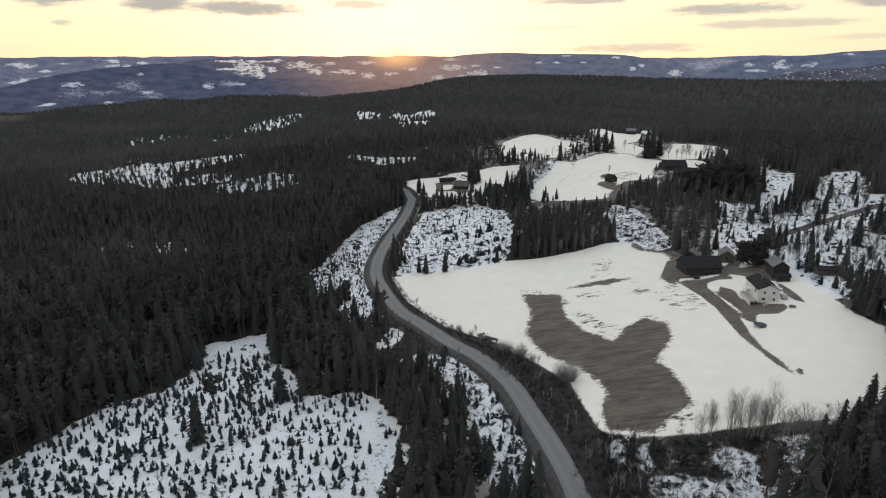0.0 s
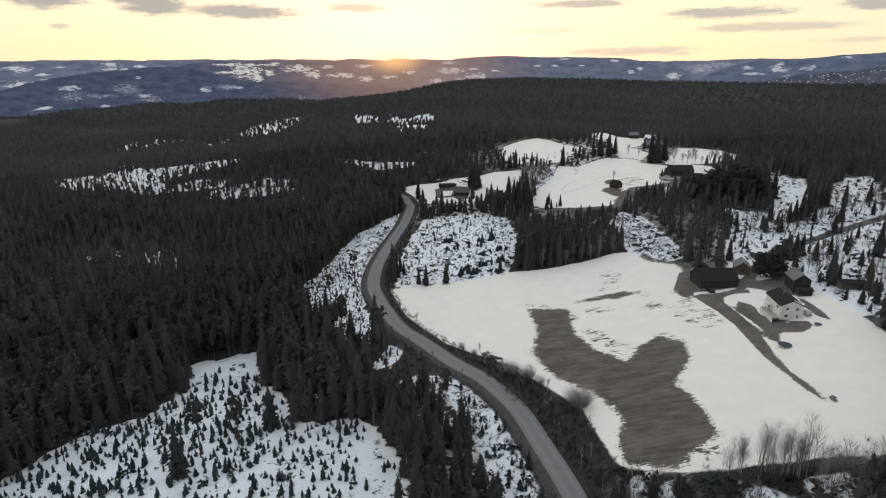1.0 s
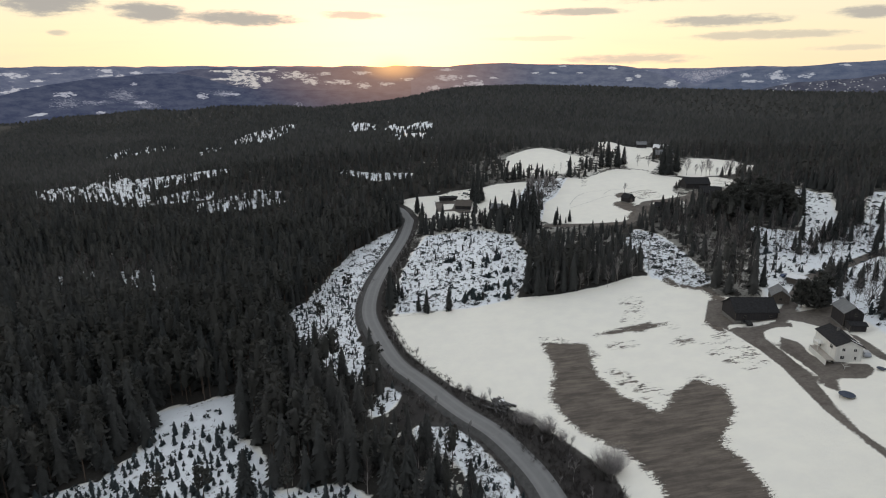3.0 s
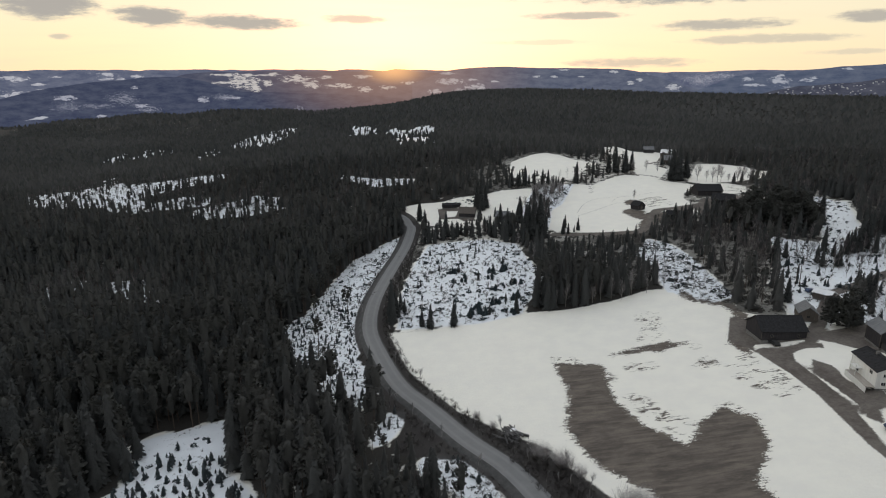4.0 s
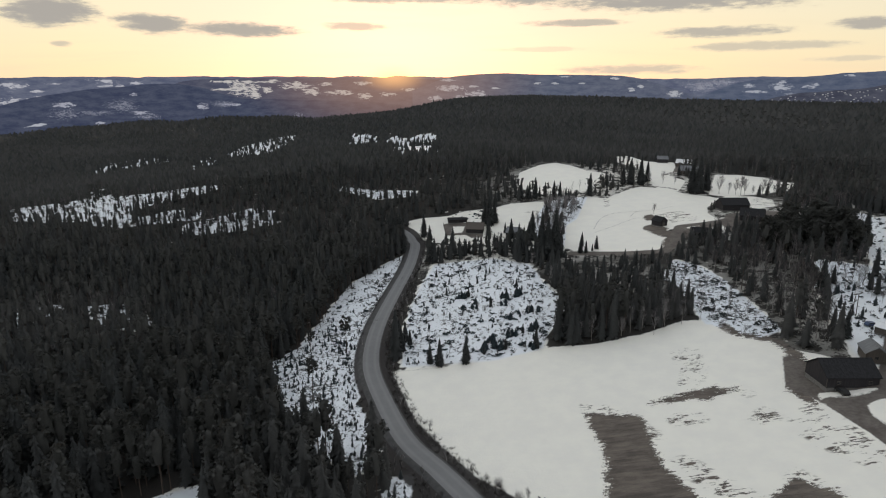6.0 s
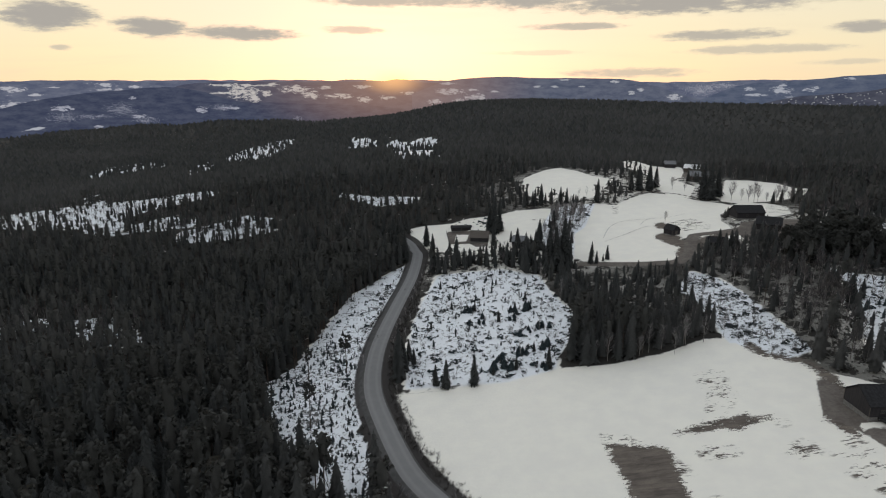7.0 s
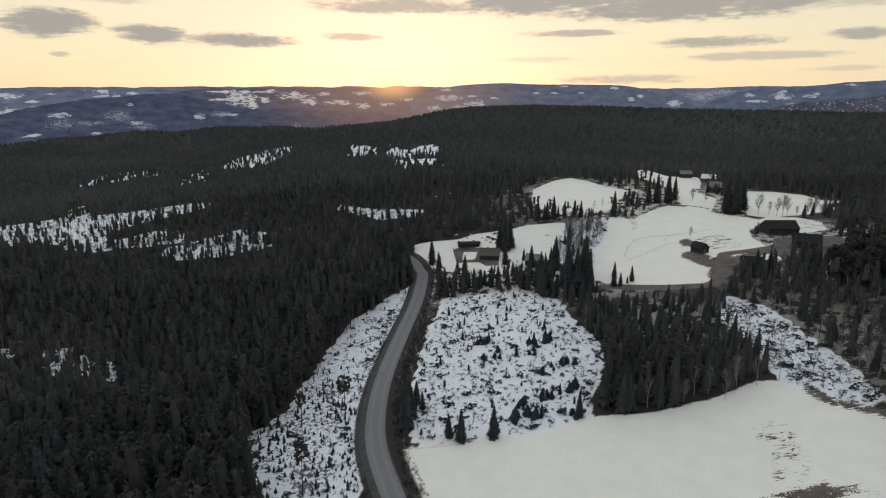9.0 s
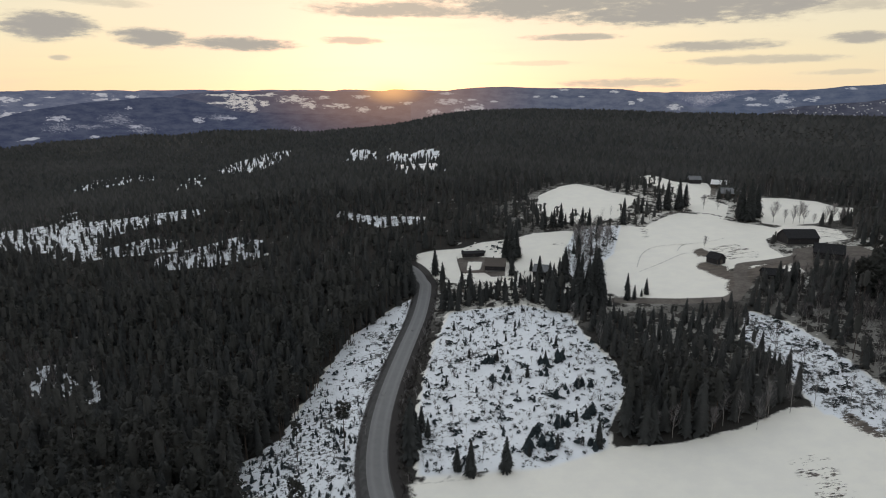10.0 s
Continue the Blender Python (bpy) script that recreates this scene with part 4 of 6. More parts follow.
def bare_tree(rnd, height, spread, limbs, twigs, thick=0.13, width=0.035):
    """A leafless birch: pale stem, rising limbs and a haze of twigs."""
    cv, ct, tv, tt = [], [], [], []
    spots = [Vector((0, 0, -0.3))]
    for k in range(1, 5):
        spots.append(Vector((rnd.uniform(-.25, .25) * k * 0.5, rnd.uniform(-.25, .25) * k * 0.5, height * k / 4 * 0.95)))
    for k in range(4):
        stem(tv, tt, spots[k], spots[k + 1], thick * (1 - k / 4.3), thick * (1 - (k + 1) / 4.3), 4)
    for k in range(limbs):
        f = rnd.uniform(0.22, 0.9)
        i = min(3, int(f * 4))
        a = spots[i].lerp(spots[i + 1], f * 4 - i)
        t = rnd.uniform(0, 6.283)
        ln = spread * (1.1 - f) * rnd.uniform(0.5, 1.0) + 0.4
        b = a + Vector((math.cos(t) * ln, math.sin(t) * ln, ln * rnd.uniform(1.2, 2.4)))
        stem(cv, ct, a, b, width * 1.3, width * 0.5, 3)
        for j in range(twigs):
            p = a.lerp(b, rnd.uniform(0.25, 1))
            t2 = t + rnd.gauss(0, 1.0)
            l2 = spread * rnd.uniform(0.25, 0.6)
            q = p + Vector((math.cos(t2) * l2, math.sin(t2) * l2, l2 * rnd.uniform(0.2, 1.5)))
            wv = Vector((-math.sin(t2), math.cos(t2), 0)) * width * 0.55
            leafy(cv, ct, tuple(p - wv), tuple(p + wv), tuple(q))
    return (cv, ct), (tv, tt)


def shrub(rnd, height, spread, stems, width=0.03):
    cv, ct = [], []
    for k in range(stems):
        t, o = rnd.uniform(0, 6.283), rnd.uniform(0, spread * 0.4)
        a = Vector((math.cos(t) * o, math.sin(t) * o, -0.1))
        l = spread * rnd.uniform(0.3, 1.0)
        b = a + Vector((math.cos(t) * l, math.sin(t) * l, height * rnd.uniform(0.5, 1)))
        wv = Vector((-math.sin(t), math.cos(t), 0)) * width
        leafy(cv, ct, tuple(a - wv), tuple(a + wv), tuple(b))
        for j in range(2):
            p = a.lerp(b, rnd.uniform(0.3, 0.9))
            t2 = t + rnd.gauss(0, 1)
            q = p + Vector((math.cos(t2), math.sin(t2), rnd.uniform(0.3, 1.6))) * height * 0.3
            wv = Vector((-math.sin(t2), math.cos(t2), 0)) * width * 0.6
            leafy(cv, ct, tuple(p - wv), tuple(p + wv), tuple(q))
    return (cv, ct), ([], [])


def scatter(name, kinds, spots, label, category, crown_mats, trunk_mat, vary=0.32, swell=1.0, patchy=0.62):
    """Many trees joined into one object. spots: rows of x, y, kind, scale, stretch, turn."""
    V, T, I, tint, NORM = [], [], [], [], []
    base = 0
    spots = np.asarray(spots, float)
    for k, (crown, trunk) in enumerate(kinds):
        rows = spots[spots[:, 2] == k]
        if not len(rows):
            continue
        pv = np.array(crown[0] + trunk[0], float)
        pt = np.array(crown[1] + [tuple(i + len(crown[0]) for i in t) for t in trunk[1]], int)
        # needles turn their faces outward and up, as the sprays do
        pn = pv * (1, 1, 0)
        pn = pn / (np.linalg.norm(pn, axis=1)[:, None] + 0.05) * 0.8 + (0, 0, 0.75)
        pn /= np.linalg.norm(pn, axis=1)[:, None]
        a, b, c3 = pv[pt[:, 0]], pv[pt[:, 1]], pv[pt[:, 2]]
        away = np.einsum("ij,ij->i", np.cross(b - a, c3 - a), pn[pt].sum(1)) < 0
        pt[away] = pt[away][:, ::-1]
        pm = np.array([crown_mats[k]] * len(crown[1]) + [trunk_mat[k]] * len(trunk[1]), int)
        z = land(rows[:, 0], rows[:, 1])
        c, s = np.cos(rows[:, 5]), np.sin(rows[:, 5])
        sx, sz = rows[:, 3], rows[:, 3] * rows[:, 4]
        x = (pv[None, :, 0] * c[:, None] - pv[None, :, 1] * s[:, None]) * sx[:, None] + rows[:, 0:1]
        y = (pv[None, :, 0] * s[:, None] + pv[None, :, 1] * c[:, None]) * sx[:, None] + rows[:, 1:2]
        w = pv[None, :, 2] * sz[:, None] + z[:, None]
        n, m = len(rows), len(pv)
        nx = pn[None, :, 0] * c[:, None] - pn[None, :, 1] * s[:, None]
        ny = pn[None, :, 0] * s[:, None] + pn[None, :, 1] * c[:, None]
        NORM.append(np.stack([nx, ny, np.broadcast_to(pn[None, :, 2], nx.shape)], -1).reshape(-1, 3))
        V.append(np.stack([x, y, w], -1).reshape(-1, 3))
        T.append((pt[None] + (base + np.arange(n) * m)[:, None, None]).reshape(-1, 3))
        I.append(np.tile(pm, n))
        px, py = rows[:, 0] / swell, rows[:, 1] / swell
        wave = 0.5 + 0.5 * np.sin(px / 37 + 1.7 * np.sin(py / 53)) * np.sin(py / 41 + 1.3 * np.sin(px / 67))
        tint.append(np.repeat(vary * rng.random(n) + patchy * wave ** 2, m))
        base += n * m
    mats = [SPRUCE, PINE, YOUNG, TWIGS, BRUSH, BARK, PINE_BARK, BIRCH_BARK, WOOD_TWIGS]
    ob = mesh_object(name, np.concatenate(V), np.concatenate(T), mats, np.concatenate(I), smooth=True)
    ob.data.normals_split_custom_set_from_vertices(np.concatenate(NORM).astype(np.float32))
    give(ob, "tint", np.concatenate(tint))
    return tagged(ob, label, category, kind="stuff")


def jitter(x0, x1, y0, y1, step):
    x, y = np.meshgrid(np.arange(x0, x1, step), np.arange(y0, y1, step))
    x, y = x.ravel(), y.ravel()
    return x + rng.uniform(-.48, .48, x.size) * step, y + rng.uniform(-.48, .48, x.size) * step


ALL_OPEN = OPEN_SNOW + CLEARED + FAR_CLEARED + [YARD, HUT_YARD, STORE_YARD, BARNYARD, HOUSEYARD, BANK, EMBANK, ROADSIDE, FARMYARD, GULLY, BIRCH_ROW]
rnd = random.Random(4)
NEAR = [spruce(rnd, 15.5, 3.0, 11, 8), spruce(rnd, 17.5, 3.2, 12, 8), spruce(rnd, 13, 2.9, 10, 8), pine(rnd, 15.5, 3.0, 22, 9, 0.95, 0.45), pine(rnd, 17, 3.1, 22, 9, 0.95, 0.48),
        bare_tree(rnd, 13.5, 2.7, 20, 9, 0.11, 0.04)]
MID = [spruce(rnd, 15, 3.3, 6, 5, 0.06, 3, 6), spruce(rnd, 17, 3.5, 7, 5, 0.06, 3, 6), spruce(rnd, 12.5, 3.2, 6, 5, 0.06, 3, 6), pine(rnd, 16, 3.1, 10, 5), pine(rnd, 17.5, 3.2, 10, 5), bare_tree(rnd, 13.5, 3.0, 14, 10, 0.13, 0.085)]
FAR = [simple_spruce(rnd, 15, 4.2, 3, 5), simple_spruce(rnd, 16.0, 4.4, 2, 6), simple_spruce(rnd, 13.5, 4.2, 2, 5), simple_spruce(rnd, 14, 4.8, 2, 6)]
DIST = [simple_spruce(rnd, 15, 4.2, 1, 5), simple_spruce(rnd, 13.5, 4.8, 1, 5), simple_spruce(rnd, 16, 4.0, 1, 6)]


def stature(x, y):
    """Lower woods round the fields and farms, full height in the old forest."""
    s = np.full(x.shape, 1.0)
    s -= 0.42 * np.exp(-(((x - 75) / 44) ** 2 + ((y - 344) / 44) ** 2))
    s -= 0.42 * np.exp(-(((x - 125) / 115) ** 2 + ((y - 519) / 144) ** 2))
    s -= 0.35 * np.exp(-(((x - 12) / 38) ** 2 + ((y - 416) / 17) ** 2))
    s -= 0.3 * np.exp(-(((x - 10) / 18) ** 2 + ((y - 168) / 48) ** 2))
    s *= 1 - 0.28 * np.exp(-(np.minimum(mask(FAR_CLEARED, x, y), 0) / 45) ** 2)
    s -= 0.22 * np.exp(-(((x - 85) / 48) ** 2 + ((y - 374) / 14) ** 2))
    s -= 0.25 * np.exp(-(((x - 195) / 50) ** 2 + ((y - 337) / 44) ** 2))
    low = 0.62 * np.exp(-(((x + 19) / 9) ** 2 + ((y - 189) / 14) ** 2) ** 2) + 0.35 * np.exp(-(((x + 29) / 8) ** 2 + ((y - 212) / 10) ** 2) ** 2)
    return (s) * (1 - np.minimum(low, 0.65))


def woodland(x, y):
    """Where trees stand: clear of fields, clearings, roads and yards."""
    ok = (mask(ALL_OPEN, x, y) + rng.normal(0, 1.3, x.shape) < np.where((y > 394) & (y < 670) & (x > 0), -3.0, -0.6)) & (mask(OPEN_SNOW + [BANK, ROADSIDE, EMBANK, GULLY, BIRCH_ROW], x, y) < -1.0) & (from_line(ROAD_CURVE, x, y) > np.where(y > 425, 5.0, 8.7)) & (bare_ground(x, y) < -2.5)
    belt = (x > 55) & (x < 135) & (y > 398) & (y < 432) & (mask([BUSHY], x, y) < 0)
    ok &= ~belt | (np.sin(x * 0.13 + 1.2) * np.sin(y * 0.2 + x * 0.05) > 0.0) | (rng.random(x.size) < 0.2)
    ok &= ~((x > 58) & (x < 115) & (y > 368) & (y < 402))
    return ok


def leafless_share(x, y):
    """Bare birches stand thick on the slope by the farm, thin elsewhere."""
    s = 0.03 + 0.33 * np.clip((x - 85) / 40, 0, 1) * np.clip((y - 285) / 30, 0, 1) * np.clip((700 - y) / 80, 0, 1)
    for cx, cy, rx, ry, k in ((128, 312, 36, 72, 0.9), (160, 370, 40, 40, 0.5), (68, 463, 14, 12, 0.9), (188, 276, 30, 40, 0.5), (88, 102, 75, 28, 0.55), (6, 190, 38, 39, 0.35), (75, 702, 120, 94, 0.5), (230, 620, 90, 88, 0.35), (110, 431, 90, 88, 0.25)):
        s = np.maximum(s, k * np.exp(-(((x - cx) / rx) ** 2 + ((y - cy) / ry) ** 2)))
    return s


def plant_forest():
    # near woods
    x, y = jitter(-270, 270, 74, 429, 3.85)
    view = (np.abs(x) < 0.75 * y + 30)
    thin = rng.random(x.size) < np.where(leafless_share(x, y) > 0.4, 0.95, 0.93)
    keep = view & thin & woodland(x, y)
    x, y = x[keep], y[keep]
    bare = rng.random(x.size) < leafless_share(x, y)
    kind = np.where((x < -20) & (rng.random(x.size) < 0.3), rng.choice([3, 4], x.size), rng.choice([0, 1, 2, 3, 4], x.size, p=[0.36, 0.2, 0.26, 0.1, 0.08]))
    kind = np.where(bare, 5, kind)
    rows = np.stack([x, y, kind, rng.uniform(0.7, 1.12, x.size) * stature(x, y), rng.uniform(0.82, 1.2, x.size), rng.uniform(0, 6.28, x.size)], -1)
    near = np.hypot(x, y - 150) < 185
    scatter("near_forest", NEAR, rows[near], "dense dark spruce and pine forest with some bare birches", "forest", [0, 0, 0, 1, 1, 8], [5, 5, 5, 6, 6, 7])
    scatter("middle_forest", MID, rows[~near], "dark spruce and pine woods round the fields", "forest", [0, 0, 0, 1, 1, 8], [5, 5, 5, 6, 6, 7])
    # woods farther off
    x, y = jitter(-650, 600, 394, 896, 5.9)
    keep = (np.abs(x) < 0.78 * y + 25) & ((y > 429) | (np.abs(x) > 270)) & woodland(x, y)
    x, y = x[keep], y[keep]
    bare = rng.random(x.size) < leafless_share(x, y) * 0.8
    kind = np.where(bare, 5, rng.choice([0, 1, 2, 3, 4], x.size, p=[0.3, 0.16, 0.2, 0.2, 0.14]))
    rows = np.stack([x, y, kind, rng.uniform(0.7, 1.1, x.size) * stature(x, y), rng.uniform(0.8, 1.1, x.size) * np.where(y < 614, 1, 0.72), rng.uniform(0, 6.28, x.size)], -1)
    close = y < 614
    # tint from here outward exceeds the near woods': distance haze painted into needles
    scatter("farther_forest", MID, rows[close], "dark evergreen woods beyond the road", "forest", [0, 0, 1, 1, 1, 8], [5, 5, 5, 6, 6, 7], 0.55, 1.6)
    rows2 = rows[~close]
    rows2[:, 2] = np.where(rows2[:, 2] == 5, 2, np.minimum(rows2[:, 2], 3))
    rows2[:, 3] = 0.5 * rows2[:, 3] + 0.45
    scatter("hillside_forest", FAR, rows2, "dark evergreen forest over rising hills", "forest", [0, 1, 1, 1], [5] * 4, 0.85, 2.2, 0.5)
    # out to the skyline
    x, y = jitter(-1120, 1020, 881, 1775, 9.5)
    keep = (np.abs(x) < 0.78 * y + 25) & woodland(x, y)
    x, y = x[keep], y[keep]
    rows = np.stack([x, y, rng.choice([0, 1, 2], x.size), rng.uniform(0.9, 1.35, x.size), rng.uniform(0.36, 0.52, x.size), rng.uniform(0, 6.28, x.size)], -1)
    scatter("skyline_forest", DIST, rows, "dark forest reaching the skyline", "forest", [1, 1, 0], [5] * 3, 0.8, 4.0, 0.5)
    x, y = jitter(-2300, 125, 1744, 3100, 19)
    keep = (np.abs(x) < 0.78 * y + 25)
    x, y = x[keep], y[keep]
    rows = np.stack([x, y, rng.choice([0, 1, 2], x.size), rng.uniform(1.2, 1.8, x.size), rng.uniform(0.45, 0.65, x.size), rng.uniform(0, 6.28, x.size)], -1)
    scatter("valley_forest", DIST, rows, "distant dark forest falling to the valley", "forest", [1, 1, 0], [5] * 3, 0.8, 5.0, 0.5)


def plant_far_clearings():
    """Scattered trees left standing in the snowy clearings across the woods."""
    out, distant = [], []
    for poly in FAR_CLEARED:
        p = np.array(poly)
        x, y = jitter(p[:, 0].min(), p[:, 0].max(), p[:, 1].min(), p[:, 1].max(), (2.9 if poly is CLEAR_W else 2.2) + p[:, 1].mean() / 250)
        far = p[:, 1].mean() > 800
        keep = (inside(poly, x, y) > 0) & (rng.random(x.size) < (0.75 if poly is CLEAR_W else 0.12 if poly is FARCLEAR else 0.28 if far else 0.85 if poly in (SMALL_W, SMALL_W2) else 0.95))
        x, y = x[keep], y[keep]
        big = 0.3 if poly in (CLEAR_W, SMALL_W, SMALL_W2) else 0.5
        (distant if far else out).append(np.stack([x, y, rng.choice([0, 1, 2, 3], x.size) if far else rng.choice([0, 2, 3, 5], x.size, p=[0.12, 0.13, 0.3, 0.45]), rng.uniform(0.2, 0.5, x.size) + big * rng.random(x.size) + (0.25 if poly in (SMALL_W, SMALL_W2) else 0), rng.uniform(0.8, 1.1, x.size), rng.uniform(0, 6.28, x.size)], -1))
    scatter("distant_clearing_trees", FAR, np.concatenate(distant), "small dark spruces in far snowy clearings", "trees", [0, 0, 0, 1], [5] * 4)
    scatter("clearing_trees", MID, np.concatenate(out), "scattered small trees left standing in snowy clearings", "trees", [0, 0, 0, 1, 1, 8], [5, 5, 5, 6, 6, 7])


def plant_open_wood():
    """Thin birch wood with snow under it, on the slope above the farm."""
    x, y = (np.concatenate(v) for v in zip(jitter(128, 312, 170, 440, 4.6), jitter(40, 85, 385, 500, 3.4)))
    lumps = np.sin(x * 0.11 + 2 * np.sin(y * 0.06)) * np.sin(y * 0.09 + 1.5 * np.sin(x * 0.05))
    keep = (mask([OPEN_WOOD, R1, R3, BETWEEN], x, y) > 0.5) & (rng.random(x.size) < 0.72 + 0.28 * lumps) & (bare_ground(x, y) < -1.5) & (mask([SHED_SNOW, R2, R3], x, y) < -1) & ((mask([R5], x, y) < 0) | (rng.random(x.size) < 0.25)) & (np.hypot(x - 143, y - 275) > 14) & (np.hypot(x - 138, y - 217) > 11)
    x, y = x[keep], y[keep]
    kind = rng.choice([5, 0, 2, 3], x.size, p=[0.82, 0.06, 0.09, 0.03])
    rows = np.stack([x, y, kind, rng.uniform(0.45, 0.9, x.size), rng.uniform(0.85, 1.2, x.size), rng.uniform(0, 6.28, x.size)], -1)
    scatter("birch_wood", NEAR[:5] + [bare_tree(rnd, 12.5, 2.6, 16, 8, 0.12, 0.075)], rows, "thin wood of bare grey birches and a few spruces in snow", "forest", [0, 0, 0, 1, 1, 8], [5, 5, 5, 6, 6, 7])


def plant_saplings():
    kinds = [spruce(rnd, 3.1, 1.05, 5, 5, 0.02, 2, 4), spruce(rnd, 2.2, 0.9, 4, 5, 0.02, 2, 4), spruce(rnd, 4.5, 1.25, 6, 5, 0.02, 2, 4)]
    out = []
    for poly, step, share, lo, hi in ((PLANT, 2.0, 0.62, 0.4, 1.15), (STRIP, 2.0, 0.5, 0.3, 0.75), (STRIP2, 2.5, 0.6, 0.4, 0.9), (BUSHY, 4.2, 0.3, 0.4, 0.8), (WN, 3.0, 0.6, 0.5, 1.1), (R1, 5, 0.3, 0.5, 1.0), (OPEN_WOOD, 6, 0.3, 0.5, 1.2)):
        p = np.array(poly)
        x, y = jitter(p[:, 0].min(), p[:, 0].max(), max(70, p[:, 1].min()), p[:, 1].max(), step)
        keep = (inside(poly, x, y) > 0.5) & (rng.random(x.size) < share) & (from_line(ROAD_CURVE, x, y) > 6.8)
        if poly is STRIP:
            keep &= (y < 330 + rng.normal(0, 12, x.size)) | (rng.random(x.size) < 0.15)
        if poly is PLANT:
            keep &= (y < 200 + rng.normal(0, 4, x.size)) & ((x < -25) | (rng.random(x.size) < 0.3))
        x, y = x[keep], y[keep]
        out.append(np.stack([x, y, rng.choice([0, 1, 2], x.size, p=[.5, .35, .15]), rng.uniform(lo, hi, x.size), rng.uniform(0.8, 1.15, x.size), rng.uniform(0, 6.28, x.size)], -1))
    scatter("spruce_saplings", kinds, np.concatenate(out), "young planted spruces standing in snow", "saplings", [2, 2, 2], [5, 5, 5])


def clump(rnd, size, flakes):
    """A low dark clump of juniper or heather."""
    cv, ct = [], []
    for k in range(flakes):
        t, r = rnd.uniform(0, 6.283), size * math.sqrt(rnd.random())
        p = Vector((math.cos(t) * r, math.sin(t) * r, size * rnd.uniform(0.0, 0.8)))
        u = Vector((rnd.gauss(0, 1), rnd.gauss(0, 1), rnd.gauss(0, 0.8))).normalized() * size * 0.5
        w = u.cross(Vector((rnd.gauss(0, 1), rnd.gauss(0, 1), rnd.gauss(0, 1)))).normalized() * size * 0.3
        leafy(cv, ct, tuple(p - u), tuple(p + w), tuple(p + u), tuple(p - w))
    return (cv, ct), ([], [])


def plant_clumps():
    kinds = [clump(rnd, 0.6, 14), clump(rnd, 0.95, 20), clump(rnd, 0.42, 10)]
    out = []
    for poly, step, share in ((BUSHY, 1.8, 0.32), (STUMPS, 1.8, 0.65), (STRIP, 2.3, 0.3), (OPEN_WOOD, 3.0, 0.5), (WN, 2.4, 0.5), (PLANT, 4.0, 0.35), (R1, 3.0, 0.4), (GULLY, 1.6, 0.7), (CLEAR_W, 5, 0.5), (SMALL_W, 3.5, 0.5), (CABIN_ROCKS, 2.2, 0.5), (BETWEEN, 2.6, 0.4)):
        p = np.array(poly)
        x, y = jitter(p[:, 0].min(), p[:, 0].max(), max(70, p[:, 1].min()), p[:, 1].max(), step)
        lumps = np.sin(x * 0.31 + 2 * np.sin(y * 0.17)) * np.sin(y * 0.27 + 1.5 * np.sin(x * 0.13))
        keep = (inside(poly, x, y) > 0.2) & (rng.random(x.size) < share * (0.75 + 0.5 * lumps)) & (from_line(ROAD_CURVE, x, y) > 6.4) & (rng.random(x.size) < np.where(mask(GULLY_SNOW, x, y) > 0, 0.7, 1.0))
        x, y = x[keep], y[keep]
        out.append(np.stack([x, y, rng.choice([0, 1, 2], x.size, p=[.45, .2, .35]), rng.uniform(0.6, 1.5, x.size), rng.uniform(0.6, 1.1, x.size), rng.uniform(0, 6.28, x.size)], -1))
    scatter("juniper_clumps", kinds, np.concatenate(out), "low dark juniper and heather clumps poking through snow", "bushes", [2, 2, 4], [5, 5, 5])


def plant_brush():
    kinds = [shrub(rnd, 1.2, 0.8, 16, 0.04), shrub(rnd, 2.2, 1.2, 22, 0.04), bare_tree(rnd, 5, 1.1, 9, 6, 0.05, 0.045)]
    out = []
    for poly, step, share in ((BUSHY, 2.1, 0.32), (STUMPS, 2.4, 0.55), (BETWEEN, 3.0, 0.5), (GULLY, 1.35, 0.85), (BANK, 1.5, 0.85), (EMBANK, 1.9, 0.5), (BELT, 2.2, 0.6), (ROADSIDE, 1.7, 0.6), (WN, 2.0, 0.6), (R1, 5, 0.3), (OPEN_WOOD, 3.6, 0.5), (BIRCH_ROW, 2.6, 0.35), (PLANT, 6.5, 0.25), (STRIP, 5, 0.3)):
        p = np.array(poly)
        x, y = jitter(p[:, 0].min(), p[:, 0].max(), max(70, p[:, 1].min()), p[:, 1].max(), step)
        keep = (inside(poly, x, y) > 0.3) & (rng.random(x.size) < share * np.where(mask(GULLY_SNOW, x, y) > 0, 0.8, 1.0))
        x, y = x[keep], y[keep]
        out.append(np.stack([x, y, rng.choice([0, 1, 2], x.size, p=[.6, .32, .08]), rng.uniform(0.5, 1.3, x.size), rng.uniform(0.7, 1.1, x.size), rng.uniform(0, 6.28, x.size)], -1))
    # along both sides of the road
    c = spline(ROAD_LINE, 0.9)
    d = np.gradient(c, axis=0)
    d /= np.linalg.norm(d, axis=1)[:, None]
    for s in (-1, 1):
        for rep in range(2):
            o = rng.uniform(5.4, 8.6, len(c)) * s
            x, y = c[:, 0] + d[:, 1] * o, c[:, 1] - d[:, 0] * o
            keep = (rng.random(x.size) < (0.8 if s > 0 else 0.35)) & (y > 85) & (y < 444)
            x, y = x[keep], y[keep]
            out.append(np.stack([x, y, rng.choice([0, 1, 2], x.size, p=[.7, .25, .05]), rng.uniform(0.5, 1.0, x.size), rng.uniform(0.6, 1.1, x.size), rng.uniform(0, 6.28, x.size)], -1))
    scatter("brush", kinds, np.concatenate(out), "dry leafless brush in the snow and by the road", "brush", [4, 4, 3], [5, 5, 7])


